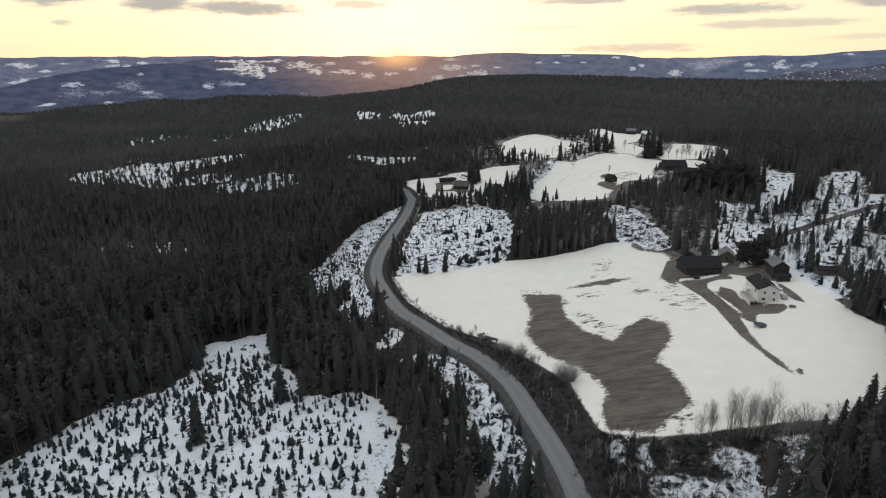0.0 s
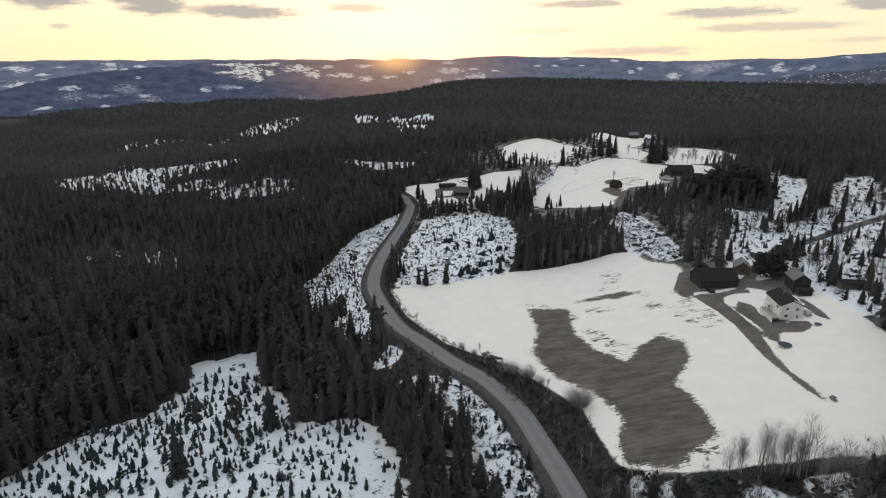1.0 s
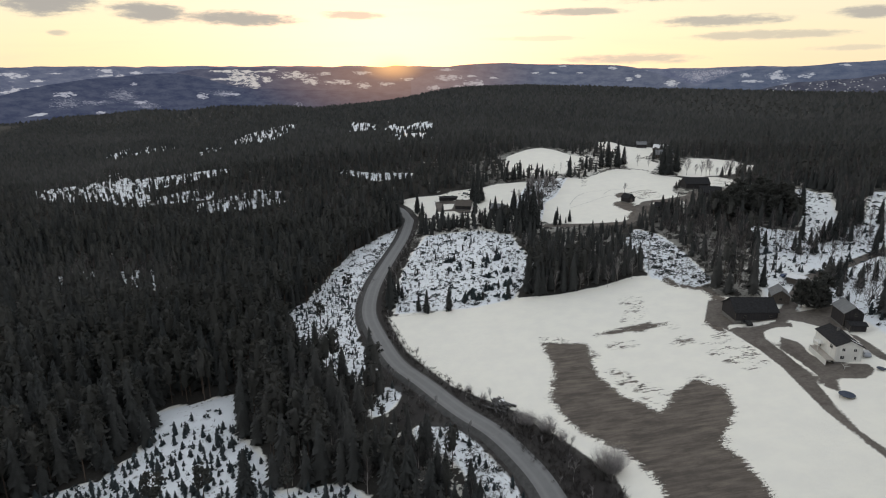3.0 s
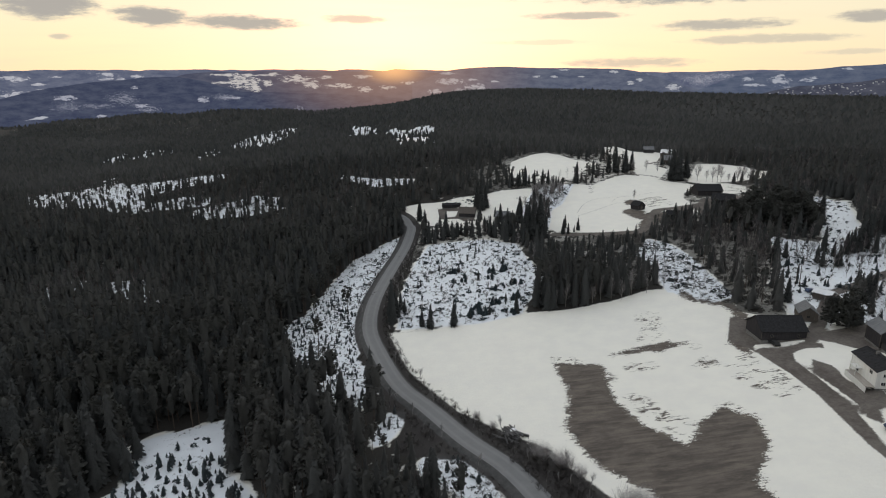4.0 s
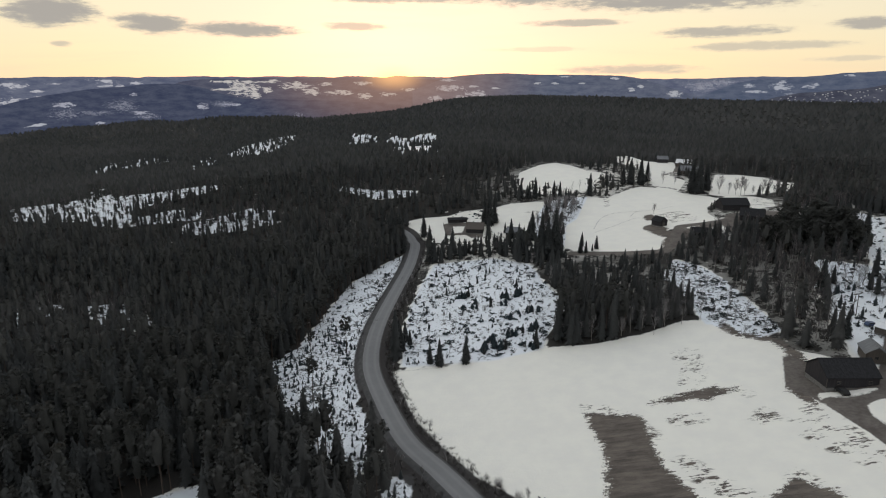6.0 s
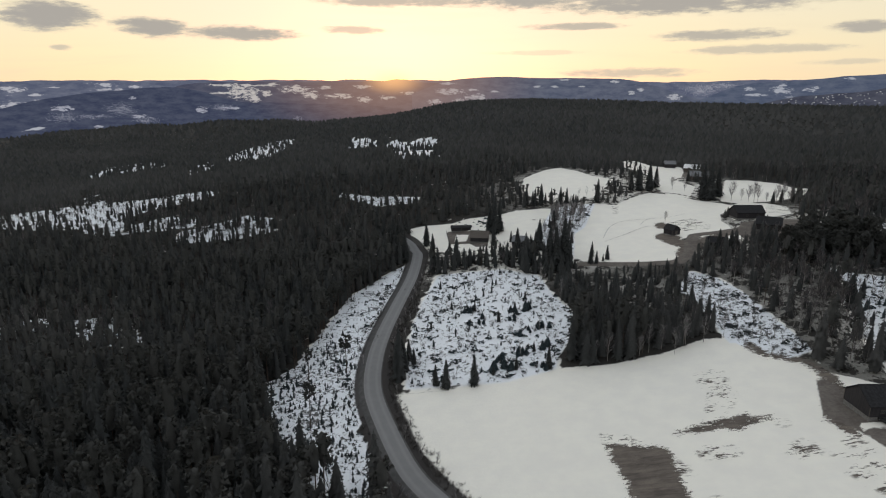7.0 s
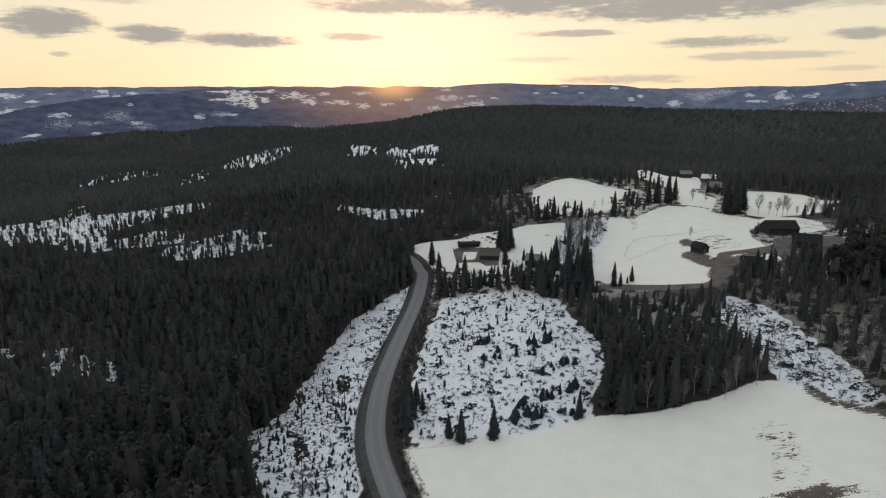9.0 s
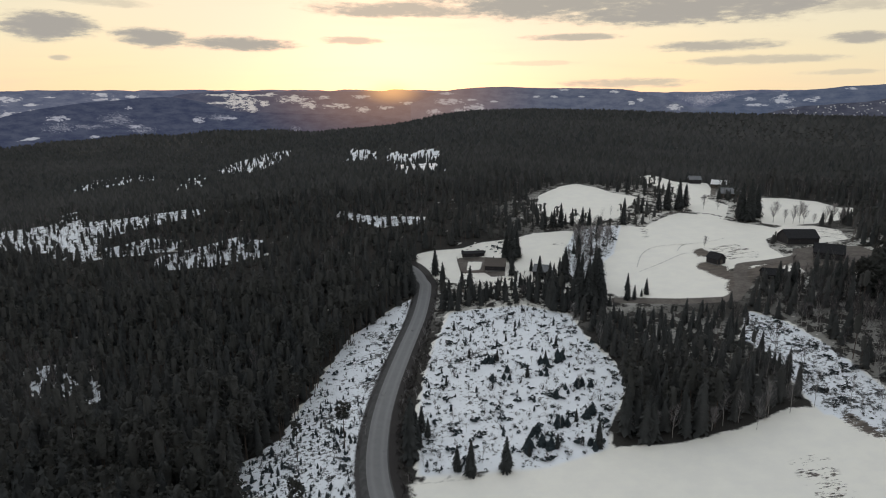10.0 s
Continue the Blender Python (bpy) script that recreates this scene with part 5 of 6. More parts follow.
def tree_thing(name, made, crown_mat, bark, label, category, group):
    """One single tree: an Empty at its foot, with trunk and crown under it."""
    root = new(name)
    crown, trunk = made
    c = mesh_object("crown", crown[0], crown[1], [crown_mat], parent=root)
    give(c, "tint", np.full(len(crown[0]), 0.12))
    if trunk[1]:
        mesh_object("trunk", trunk[0], trunk[1], [bark], parent=root)
    return tagged(root, label, category, group)


def stand_trees(spots, models, height):
    """Stand copies of the model trees, of a given height, at x, y with their own height."""
    set_trees([(x, y, h / height) for x, y, h in spots], models)


def set_trees(spots, models):
    """Stand copies of the model trees at x, y with a scale."""
    for i, (x, y, s) in enumerate(spots):
        m = models[i % len(models)]
        if not m.get("placed"):
            m["placed"] = 1
            m.matrix_basis = pose(*at(x, y, -0.1), 0, 0, rnd.uniform(0, 360)) @ Matrix.Scale(s, 4)
        else:
            o = copy_thing(m, pose(*at(x, y, -0.1), 0, 0, rnd.uniform(0, 360)))
            o.scale = (s, s, s)


plant_forest()
plant_open_wood()
plant_far_clearings()
plant_saplings()
plant_clumps()
plant_brush()

# ---- single trees ----
SINGLE_SPRUCES = [tree_thing("spruce_tree", spruce(rnd, h, r, 24, 12), SPRUCE, BARK, "tall dark green spruce standing in snow", "tree", "single spruces") for h, r in ((17.5, 3.3), (16, 3.2), (18, 3.5))]
set_trees([(-69.4, 147.0, 0.9), (-51.2, 168.0, 0.85), (1.0, 279.9, 0.6), (-8.4, 279.6, 0.62), (-11.9, 282.3, 0.5), (20.5, 141.6, 0.32), (27.0, 286.3, 0.5), (46.2, 127.5, 0.36), (51.2, 126.4, 0.32), (88.4, 116.2, 0.8), (93.0, 118.7, 0.75), (97.6, 121.3, 0.85), (102.2, 122.4, 0.8), (94.2, 112.6, 0.9), (100.0, 115.1, 0.9), (105.7, 120.5, 0.85), (33.9, 426.5, 0.8), (45.2, 420.3, 1.0), (50.2, 414.3, 0.9), (56.5, 408.1, 1.15), (21.2, 435.4, 0.7), (69.3, 399.0, 0.5), (75.6, 392.6, 0.5), (57.9, 399.0, 0.6), (-26.6, 302.5, 0.5), (-24.6, 306.0, 0.55), (-22.0, 303.6, 0.5), (-23.4, 299.4, 0.52), (-20.0, 300.0, 0.42), (-25.8, 297.2, 0.48), (-22.6, 294.6, 0.45), (-25.2, 309.6, 0.42), (-12.0, 283.4, 0.3), (-5.0, 351.3, 0.24)], SINGLE_SPRUCES)
set_trees([(5.1, 346.2, 0.28), (22.1, 341.1, 0.3), (14.1, 331.1, 0.3), (10.1, 362.4, 0.2), (28.2, 353.4, 0.26), (-10.0, 378.8, 0.25), (24.1, 300.4, 0.25), (8.0, 285.6, 0.22), (16.1, 287.9, 0.28), (-14.0, 331.5, 0.22)], SINGLE_SPRUCES)
stand_trees([(233.4, 335.4, 12.0), (182.9, 254.7, 16.6), (186.1, 289.6, 10.6), (189.0, 288.9, 6.3), (182.5, 272.3, 6.6), (166.9, 261.3, 8.5), (175.6, 309.7, 10.6), (179.1, 310.7, 13.1), (183.6, 312.5, 15.2), (187.7, 314.6, 16.5), (199.1, 328.2, 14.9), (203.0, 329.5, 12.8), (206.9, 330.8, 13.1), (150.6, 259.0, 13.1), (155.6, 262.8, 10.4), (151.3, 266.2, 9.9), (126.1, 266.4, 11.4), (140.9, 304.5, 12.7), (191.6, 364.2, 11.9), (190.1, 352.8, 18.6), (203.7, 272.4, 16.8), (204.4, 269.6, 14.8), (125.5, 378.3, 14.6), (130.0, 375.8, 12.7), (143.3, 368.3, 15.9), (208.0, 282.8, 8.4), (87.0, 110.9, 12.5), (89.9, 110.0, 15.8), (83.7, 108.3, 12.4), (84.8, 104.6, 13.4)], SINGLE_SPRUCES, 17.0)
stand_trees([(89.0, 105.0, 14.7), (93.3, 108.9, 12.3), (79.2, 104.5, 12.2), (85.0, 99.7, 13.0), (47.2, 128.5, 6.4), (23.6, 456.2, 20.1), (21.0, 460.6, 17.9), (26.9, 460.4, 17.8), (-18.2, 449.4, 14.7), (50.0, 506.7, 13.2), (55.8, 505.3, 13.2), (59.8, 504.4, 14.9), (67.0, 505.0, 11.4), (73.0, 503.6, 13.5), (77.0, 502.7, 11.3), (98.0, 501.8, 16.5), (48.1, 385.4, 24.0), (52.3, 387.4, 25.3), (44.7, 386.5, 21.6), (66.4, 389.4, 9.6), (69.1, 388.5, 6.5), (73.0, 390.7, 3.9), (129.6, 530.0, 15.8), (135.0, 529.4, 19.5), (142.2, 528.6, 21.3), (150.2, 537.3, 17.5), (168.2, 497.5, 22.5), (171.5, 493.9, 26.3), (180.8, 503.3, 22.8), (45.5, 434.1, 7.4)], SINGLE_SPRUCES, 17.0)
stand_trees([(42.5, 433.4, 5.1), (31.7, 438.5, 7.6), (158.4, 376.8, 7.3), (137.5, 385.0, 8.8)], SINGLE_SPRUCES, 17.0)
stand_trees([(-30, 427, 15), (-30.5, 433, 17), (-31.5, 439, 18), (-33, 446, 18), (-35.5, 453, 18), (-39, 460, 18), (-35, 430, 16), (-36, 437, 17), (-38, 445, 18), (-41, 452, 18), (-45, 462, 18), (-50, 470, 18)], SINGLE_SPRUCES, 17.0)
SINGLE_PINES = [tree_thing("pine_tree", pine(rnd, 18.5, 2.6, 34, 12, low=0.66, heart=False), PINE, PINE_BARK, "slender pine with a bare stem and rounded crown", "tree", "single pines") for k in range(2)]
set_trees([(-66.6, 154.7, 0.95), (-57.5, 158.3, 0.85), (-44.5, 298.3, 0.85), (-50.2, 261.4, 0.85), (-38.9, 161.8, 0.7), (-57.5, 293.8, 0.7), (-112.5, 149.9, 0.9), (-105.0, 156.1, 0.7)], SINGLE_PINES)
# bare stems along the edge of the wood above the young plantation
edge = spline([(-44, 405), (-54, 384), (-59, 360), (-62, 333), (-65, 309), (-73, 295)], 3.4)
set_trees([(x + rnd.uniform(-2.6, 1.6), y + rnd.uniform(-1.5, 1.5), rnd.uniform(0.55, 0.88)) for x, y in edge], SINGLE_PINES)
BROAD_PINES = [tree_thing("pine_tree", pine(rnd, 15, 5.0, 130, 16, 0.6, 0.16), PINE, PINE_BARK, "broad dark pine with a dense crown near farm buildings", "tree", "broad pines") for k in range(2)]
set_trees([(130.0, 238.3, 0.8), (134.0, 242.0, 0.82), (127.7, 242.5, 0.7), (160, 357, 1.0), (166, 352, 0.95), (167, 362, 1.15), (173, 348, 0.9), (174, 358, 1.2), (181, 344, 0.95), (181, 354, 1.2), (152, 354, 1.0), (176, 368, 1.25), (158, 366, 1.15), (150, 362, 1.05), (166, 373, 1.2)], BROAD_PINES)
SINGLE_BIRCHES = [tree_thing("birch_tree", bare_tree(rnd, 13.5, 2.9, 40, 16, 0.1, 0.012), TWIGS, BIRCH_BARK, "bare leafless birch with fine grey twigs", "tree", "single birches") for k in range(3)]
spots = []
for cx, cy, n, tall in ((66.2, 129.7, 7, 10.6), (70.6, 128.8, 7, 11.7), (75.1, 126.8, 8, 12.3), (76.5, 125.7, 6, 13.0), (78.7, 124.9, 4, 14.1), (81.2, 123.4, 5, 8.8), (83.2, 121.2, 6, 10.9), (85.1, 120.1, 4, 9.9), (92.2, 122.5, 6, 8.0), (63.7, 130.4, 5, 6.7), (72.9, 128.0, 4, 6.0), (89.5, 122.0, 4, 8.0)):
    spots += [(cx + rnd.gauss(0, 1.1), cy + rnd.gauss(0, 0.8), tall / 14.0 * rnd.uniform(0.8, 1.1)) for k in range(n)]
spots += [(rnd.uniform(46, 84), rnd.uniform(100, 122), rnd.uniform(0.35, 0.7)) for k in range(26)]
spots += [(93.8, 514.5, 0.7), (87.5, 511.5, 0.7), (147.3, 202.9, 0.8), (144.4, 194.8, 0.7), (148.9, 189.7, 0.7), (89.8, 293.4, 0.9), (82.3, 292.1, 0.8), (75.0, 291.3, 0.9), (62.5, 290.0, 0.8), (55.0, 288.5, 0.85), (47.5, 287.1, 0.8), (99.7, 293.0, 0.8), (104.5, 287.8, 0.7), (69.9, 286.1, 0.8), (37.8, 368.3, 0.8), (42.8, 346.2, 0.8)]
BUSHES = [tree_thing("juniper_bush", spruce(rnd, s, s * 0.55, 8, 9, 0.02), YOUNG, BARK, "dark bushy young juniper in the snowy clearing", "bush", "juniper bushes") for s in (2.6, 3.4)]
set_trees([(x + rnd.gauss(0, 1.6), y + rnd.gauss(0, 1.6), rnd.uniform(0.6, 1.25)) for k in range(4) for x, y in [(19, 332), (27, 342), (3, 346), (14, 289), (25, 288), (8, 291), (32, 320), (20, 300), (23, 317), (29, 304), (6, 332), (21, 340), (11, 296), (28, 340)]], BUSHES)
FIELD_BIRCHES = [tree_thing("birch_tree", bare_tree(rnd, 13.5, 3.6, 46, 22, 0.16, 0.04), TWIGS, BIRCH_BARK, "wide bare birch at the edge of a snowy field", "tree", "field birches") for k in range(2)]
set_trees(spots, SINGLE_BIRCHES)
stand_trees([(x + rnd.gauss(0, 1.0), y + rnd.uniform(0.5, 3.0), rnd.uniform(6.5, 12.0)) for x, y in [(35, 288), (44, 286), (50, 286), (57, 287), (59, 288), (67, 289), (75, 290)]], SINGLE_BIRCHES + FIELD_BIRCHES[:1], 13.5)
stand_trees([(63.9, 464.1, 12.9), (68.3, 462.8, 12.8), (72.7, 461.5, 12.8), (61.3, 466.7, 10.7), (78.3, 464.9, 11.3), (183.3, 488.4, 13.3), (189.4, 487.2, 8.2), (192.2, 483.4, 11.4), (195.5, 482.7, 12.7), (197.8, 482.2, 11.4), (201.3, 478.2, 6.6), (207.1, 477.0, 11.9), (210.6, 476.3, 12.5), (215.3, 475.5, 10.8), (124.2, 445.6, 6.7), (150.0, 534.1, 8.8), (159.7, 530.0, 9.4), (167.3, 526.1, 6.4)], FIELD_BIRCHES, 13.5)
SHRUBS = [tree_thing("leafless_shrub", shrub(rnd, 5.0, 2.6, 320, 0.022), TWIGS, BARK, "round leafless shrub at the field edge", "shrub", "field edge shrubs") for k in range(2)]
set_trees([(38.0, 165.0, 1.35), (39.4, 165.6, 1.2), (36.8, 166.8, 1.1), (20.6, 189.8, 0.9), (22.0, 189.0, 0.85), (25.8, 185.4, 0.95), (26.8, 184.4, 0.8), (29.5, 180.5, 0.65), (136.4, 181.7, 0.9), (133.6, 183.8, 0.8), (10.5, 204.9, 0.5), (6.0, 211.2, 0.45)], SHRUBS)


# ---- buildings and things ----
def part(name, bm, mat, parent, label=""):
    me = bpy.data.meshes.new(name)
    bm.to_mesh(me)
    bm.free()
    me.materials.append(mat)
    ob = new(name, me)
    ob.parent = parent
    if label:
        ob["label"] = label
    return ob


def box(bm, x0, x1, y0, y1, z0, z1, bevel=0.0):
    v = bmesh.ops.create_cube(bm, size=1, matrix=Matrix.Translation(((x0 + x1) / 2, (y0 + y1) / 2, (z0 + z1) / 2)) @ Matrix.Diagonal((x1 - x0, y1 - y0, z1 - z0, 1)))["verts"]
    if bevel:
        bmesh.ops.bevel(bm, geom=list({e for w in v for e in w.link_edges}), offset=bevel, segments=1, affect="EDGES")
    return bm


def a_box(*b, bevel=0.0):
    return box(bmesh.new(), *b, bevel=bevel)


def rod(a, b, r, sides=8, r2=None):
    bm = bmesh.new()
    a, b = Vector(a), Vector(b)
    m = Matrix.Translation((a + b) / 2) @ (b - a).to_track_quat("Z", "Y").to_matrix().to_4x4()
    bmesh.ops.create_cone(bm, cap_ends=True, segments=sides, radius1=r, radius2=r if r2 is None else r2, depth=(b - a).length, matrix=m)
    return bm


def prism(pts, y0, y1):
    """A slab with the outline pts (x, z), from y0 to y1."""
    bm = bmesh.new()
    a = [bm.verts.new((x, y0, z)) for x, z in pts]
    b = [bm.verts.new((x, y1, z)) for x, z in pts]
    bm.faces.new(a)
    bm.faces.new(b[::-1])
    for i in range(len(pts)):
        j = (i + 1) % len(pts)
        bm.faces.new((a[j], a[i], b[i], b[j]))
    bmesh.ops.recalc_face_normals(bm, faces=bm.faces)
    return bm


def window(parent, x, z, y, w, h, face, axis="y", frame_mat=None):
    """A window proud of a wall: four frame bars, a cross bar and a dark pane."""
    frame_mat = frame_mat or WHITE_WOOD
    win = new("window")
    win.parent = parent
    win.matrix_basis = pose(x, y, z, 0, 0, 0 if axis == "y" else 90)
    d = 0.06 * face
    lo, hi = min(0, d), max(0, d)
    part("pane", a_box(-w / 2, w / 2, lo * 0.5, hi * 0.5, -h / 2, h / 2), GLASS, win)
    fr = bmesh.new()
    for b in ((-w / 2 - .08, w / 2 + .08, h / 2, h / 2 + .1), (-w / 2 - .08, w / 2 + .08, -h / 2 - .1, -h / 2), (-w / 2 - .08, -w / 2, -h / 2, h / 2), (w / 2, w / 2 + .08, -h / 2, h / 2), (-.03, .03, -h / 2, h / 2)):
        box(fr, b[0], b[1], lo * 1.3, hi * 1.3, b[2], b[3])
    part("window_frame", fr, frame_mat, win)


def building(name, label, category, x, y, turn, width, length, eaves, pitch, wall_mat, roof_mat, windows=(), door=None, chimney=False, over=0.45, group="", sink=0.6):
    """A gabled building. The ridge runs along its local y; width is across it."""
    root = new(name)
    zs = [float(land(x + math.cos(t) * width * 0.6, y + math.sin(t) * length * 0.6)) for t in np.arange(8) * math.pi / 4]
    z = sum(zs) / len(zs)
    root.matrix_basis = pose(x, y, z, 0, 0, turn)
    w, l, rise = width / 2, length / 2, width / 2 * math.tan(radians(pitch))
    part("foundation", a_box(-w + .05, w - .05, -l + .05, l - .05, -sink - 1.2, 0.35), STONE, root)
    part("wall", prism([(-w, 0.3), (w, 0.3), (w, eaves), (0, eaves + rise), (-w, eaves)], -l, l), wall_mat, root)
    k = math.tan(radians(pitch))
    for s in (-1, 1):
        o = w + over
        pts = [(0, eaves + rise + .04), (s * o, eaves - over * k + .04), (s * o, eaves - over * k + .22), (0, eaves + rise + .24)]
        roof = part("roof", prism(pts, -l - over, l + over), roof_mat, root)
        # battens that break up the slope
        bm = bmesh.new()
        n = max(3, int(length / 1.2))
        for i in range(n + 1):
            yy = -l - over + 0.06 + (2 * l + 2 * over - 0.12) * i / n
            q = [(s * 0.02, eaves + rise + .235), (s * o, eaves - over * k + .215), (s * o, eaves - over * k + .265), (s * 0.02, eaves + rise + .285)]
            p = prism(q, yy - .03, yy + .03)
            me = bpy.data.meshes.new("t")
            p.to_mesh(me)
            p.free()
            bm.from_mesh(me)
            bpy.data.meshes.remove(me)
        part("batten", bm, roof_mat, roof)
    part("ridge_cap", a_box(-.14, .14, -l - over, l + over, eaves + rise + .2, eaves + rise + .32, bevel=0.03), roof_mat, root)
    trim = WHITE_WOOD if wall_mat is WHITE_WOOD else BROWN_WOOD
    for sx in (-1, 1):
        for sy in (-1, 1):
            part("corner_board", a_box(sx * w - .07 + sx * .03, sx * w + .07 + sx * .03, sy * l - .07 + sy * .03, sy * l + .07 + sy * .03, 0.3, eaves - .02), trim, root)
    for side, u, h, ww, hh in windows:
        if side in "sn":
            f = -1 if side == "s" else 1
            window(root, u, h, f * l, ww, hh, f, "y", trim)
        else:
            f = -1 if side == "e" else 1
            window(root, (w if side == "e" else -w), h, u, ww, hh, f, "x", trim)
    if door:
        side, u, ww, hh = door
        f = -1 if side == "s" else 1
        d = part("door", a_box(u - ww / 2, u + ww / 2, min(f * l, f * (l + .07)), max(f * l, f * (l + .07)), 0.35, 0.35 + hh), BROWN_WOOD if wall_mat is not WHITE_WOOD else DARK_WOOD, root)
        part("handle", a_box(u + ww * .35, u + ww * .4, f * (l + .1) - .03, f * (l + .1) + .03, 1.25, 1.4), METAL, d)
    if chimney:
        part("chimney", a_box(-.35, .35, l * .2 - .3, l * .2 + .3, eaves + rise - .5, eaves + rise + 1.0, bevel=0.04), STONE, root)
    return tagged(root, label, category, group)


house = building("house", "white wooden house with a dark tiled gable roof", "house", 115.8, 204.1, -8, 7.0, 12.4, 5.2, 26, WHITE_WOOD, SLATE,
                 [("s", -1.5, 4.1, 0.8, 0.9), ("s", 1.6, 4.1, 0.8, 0.9), ("s", -1.6, 1.7, 1.0, 0.9), ("s", 1.9, 1.6, 0.6, 1.1), ("w", -3.5, 3.9, 1.4, 1.1), ("w", 3, 1.9, 1.6, 1.6), ("e", -2, 3.7, 1.2, 1.1), ("e", 2, 3.7, 1.2, 1.1)], chimney=True)
# deck on the drive side
deck = bmesh.new()
for i in range(12):
    box(deck, -5.95 + i * .2, -5.77 + i * .2, -6.7, 4.0, 0.75, 0.82)
part("deck", deck, DECK_WOOD, house, "pale wooden deck beside the house")
part("deck_skirt", a_box(-5.98, -5.9, -6.7, 4.0, -0.9, 0.74), WHITE_WOOD, house)
part("balcony", a_box(-5.3, -3.55, 0.5, 3.6, 2.75, 2.95), WHITE_WOOD, house)
for yy in (0.6, 3.5):
    part("balcony_post", a_box(-5.25, -5.12, yy - .06, yy + .06, 0.82, 3.9), WHITE_WOOD, house)
part("balcony_rail", a_box(-5.25, -5.15, 0.5, 3.6, 3.82, 3.9), WHITE_WOOD, house)
slope = math.tan(radians(26))
part("roof_snow", prism([(0.5, 5.2 + 3.0 * slope + 0.3), (3.4, 5.2 + 0.1 * slope + 0.3), (3.4, 5.2 + 0.1 * slope + 0.36), (0.5, 5.2 + 3.0 * slope + 0.36)], -6.2, -5.2), SNOW, house, "strip of snow left on the roof")

building("barn", "long low black-tarred barn with a dark roof", "barn", 108.0, 240.4, 90, 10.0, 14.8, 3.5, 34, DARK_WOOD, SLATE, [("w", -5, 1.8, .9, .8), ("w", 4, 1.8, .9, .8)], ("s", 0, 2.0, 2.2))
building("storehouse", "dark two-storey wooden storehouse with a grey roof", "storehouse", 132.1, 224.9, -10, 5.6, 8.5, 5.0, 36, DARK_WOOD, SHEET, [("s", 0.6, 4.4, .7, .7), ("s", -1.2, 1.8, .7, .8)], ("s", 1.2, 1.0, 2.0), group="farm sheds")
building("lean_to", "low dark lean-to built against the storehouse", "shed", 130.8, 218.4, 78, 3.4, 4.6, 2.3, 16, DARK_WOOD, SLATE, [("s", 0, 1.4, .6, .5)], None, group="farm sheds")
building("shed", "small weathered grey wooden shed", "shed", 123.9, 250.6, -20, 5.6, 7.5, 3.2, 36, BROWN_WOOD, SHEET, [("s", 0, 1.9, .8, .8)], ("s", 1.5, 0.9, 1.9), group="farm sheds")
building("low_shed", "low brown wooden shed among bare birches", "shed", 148.8, 219.9, 80, 4.6, 8.0, 2.3, 18, BROWN_WOOD, SLATE, [("w", 0, 1.4, .8, .6)], ("s", 0, 0.9, 1.8), group="farm sheds")
building("garden_shed", "small snowy-roofed shed beside the upper track", "shed", 139.4, 265.7, 35, 4.4, 6, 2.5, 25, BROWN_WOOD, SNOW, [("s", 0, 1.4, .7, .6)], None, group="farm sheds")
building("field_shed", "dark wooden hay shed standing in the far field", "shed", 119.1, 421.4, 25, 5.2, 6.5, 3.0, 40, DARK_WOOD, SLATE, [("s", 0, 3.2, .6, .6)], ("s", 0, 1.6, 2.1), group="far farm buildings")
building("far_barn", "dark barn with a stone base at the far farm", "barn", 170.0, 441.0, 90, 10.0, 16, 3.6, 34, DARK_WOOD, SLATE, [("w", -4, 2, 1, .9), ("w", 2, 2, 1, .9)], ("s", 0, 2.0, 2.4), group="far farm buildings")
building("far_farmhouse", "dark timber farmhouse with a dark roof at the far farm", "house", 167.0, 411.0, 60, 9, 12, 3.4, 36, DARK_WOOD, SLATE, [("w", -2, 2, 1, 1.1), ("w", 2, 2, 1, 1.1), ("s", 0, 2, 1, 1.1)], ("s", 2, 1.0, 2.0), True, group="far farm buildings")
building("far_hut", "low dark hut beside the far farm track", "hut", 131.5, 393.0, 75, 6.0, 9, 2.4, 34, DARK_WOOD, SLATE, [("w", 0, 1.5, .8, .7)], ("s", 0, .9, 1.8), group="far farm buildings")
building("cabin", "dark wooden cabin with a weathered brown roof and cleared yard", "cabin", 14.0, 447.5, 82, 9.0, 10.5, 2.8, 34, DARK_WOOD, BROWN_WOOD, [("w", -2, 1.8, 1, 1), ("w", 1.5, 1.8, 1, 1), ("s", -1, 1.8, .9, 1)], ("s", 1.2, .9, 2.0), True, group="cabins")
building("cabin", "small dark cabin among spruces", "cabin", 36.2, 431.5, 70, 7, 8, 2.7, 36, DARK_WOOD, SHEET, [("s", -1.2, 1.7, 1, 1)], ("s", 1, .9, 2.0), group="cabins")
building("long_outhouse", "long low outhouse beside the cabin yard", "outhouse", 3.4, 469.6, 97, 4.4, 12, 2.3, 20, DARK_WOOD, SLATE, [("w", 0, 1.4, .8, .7)], ("s", 0, .9, 1.8), group="cabins")
for bx, by, tn, wd, ln, mt, rf in ((194, 628, 80, 7, 9, DARK_WOOD, SHEET), (205, 606, 60, 8, 12, BROWN_WOOD, SNOW), (194, 566, 75, 10, 14, BROWN_WOOD, SHEET)):
    building("village_house", "weathered wooden house with a pale roof in the hamlet", "house", bx, by, tn, wd, ln, 3.4, 34, mt, rf, [("w", -2, 2, 1, 1.1), ("w", 2, 2, 1, 1.1), ("s", -1.5, 2, 1, 1.1)], ("s", 1.2, 1, 2), True, group="hamlet houses")


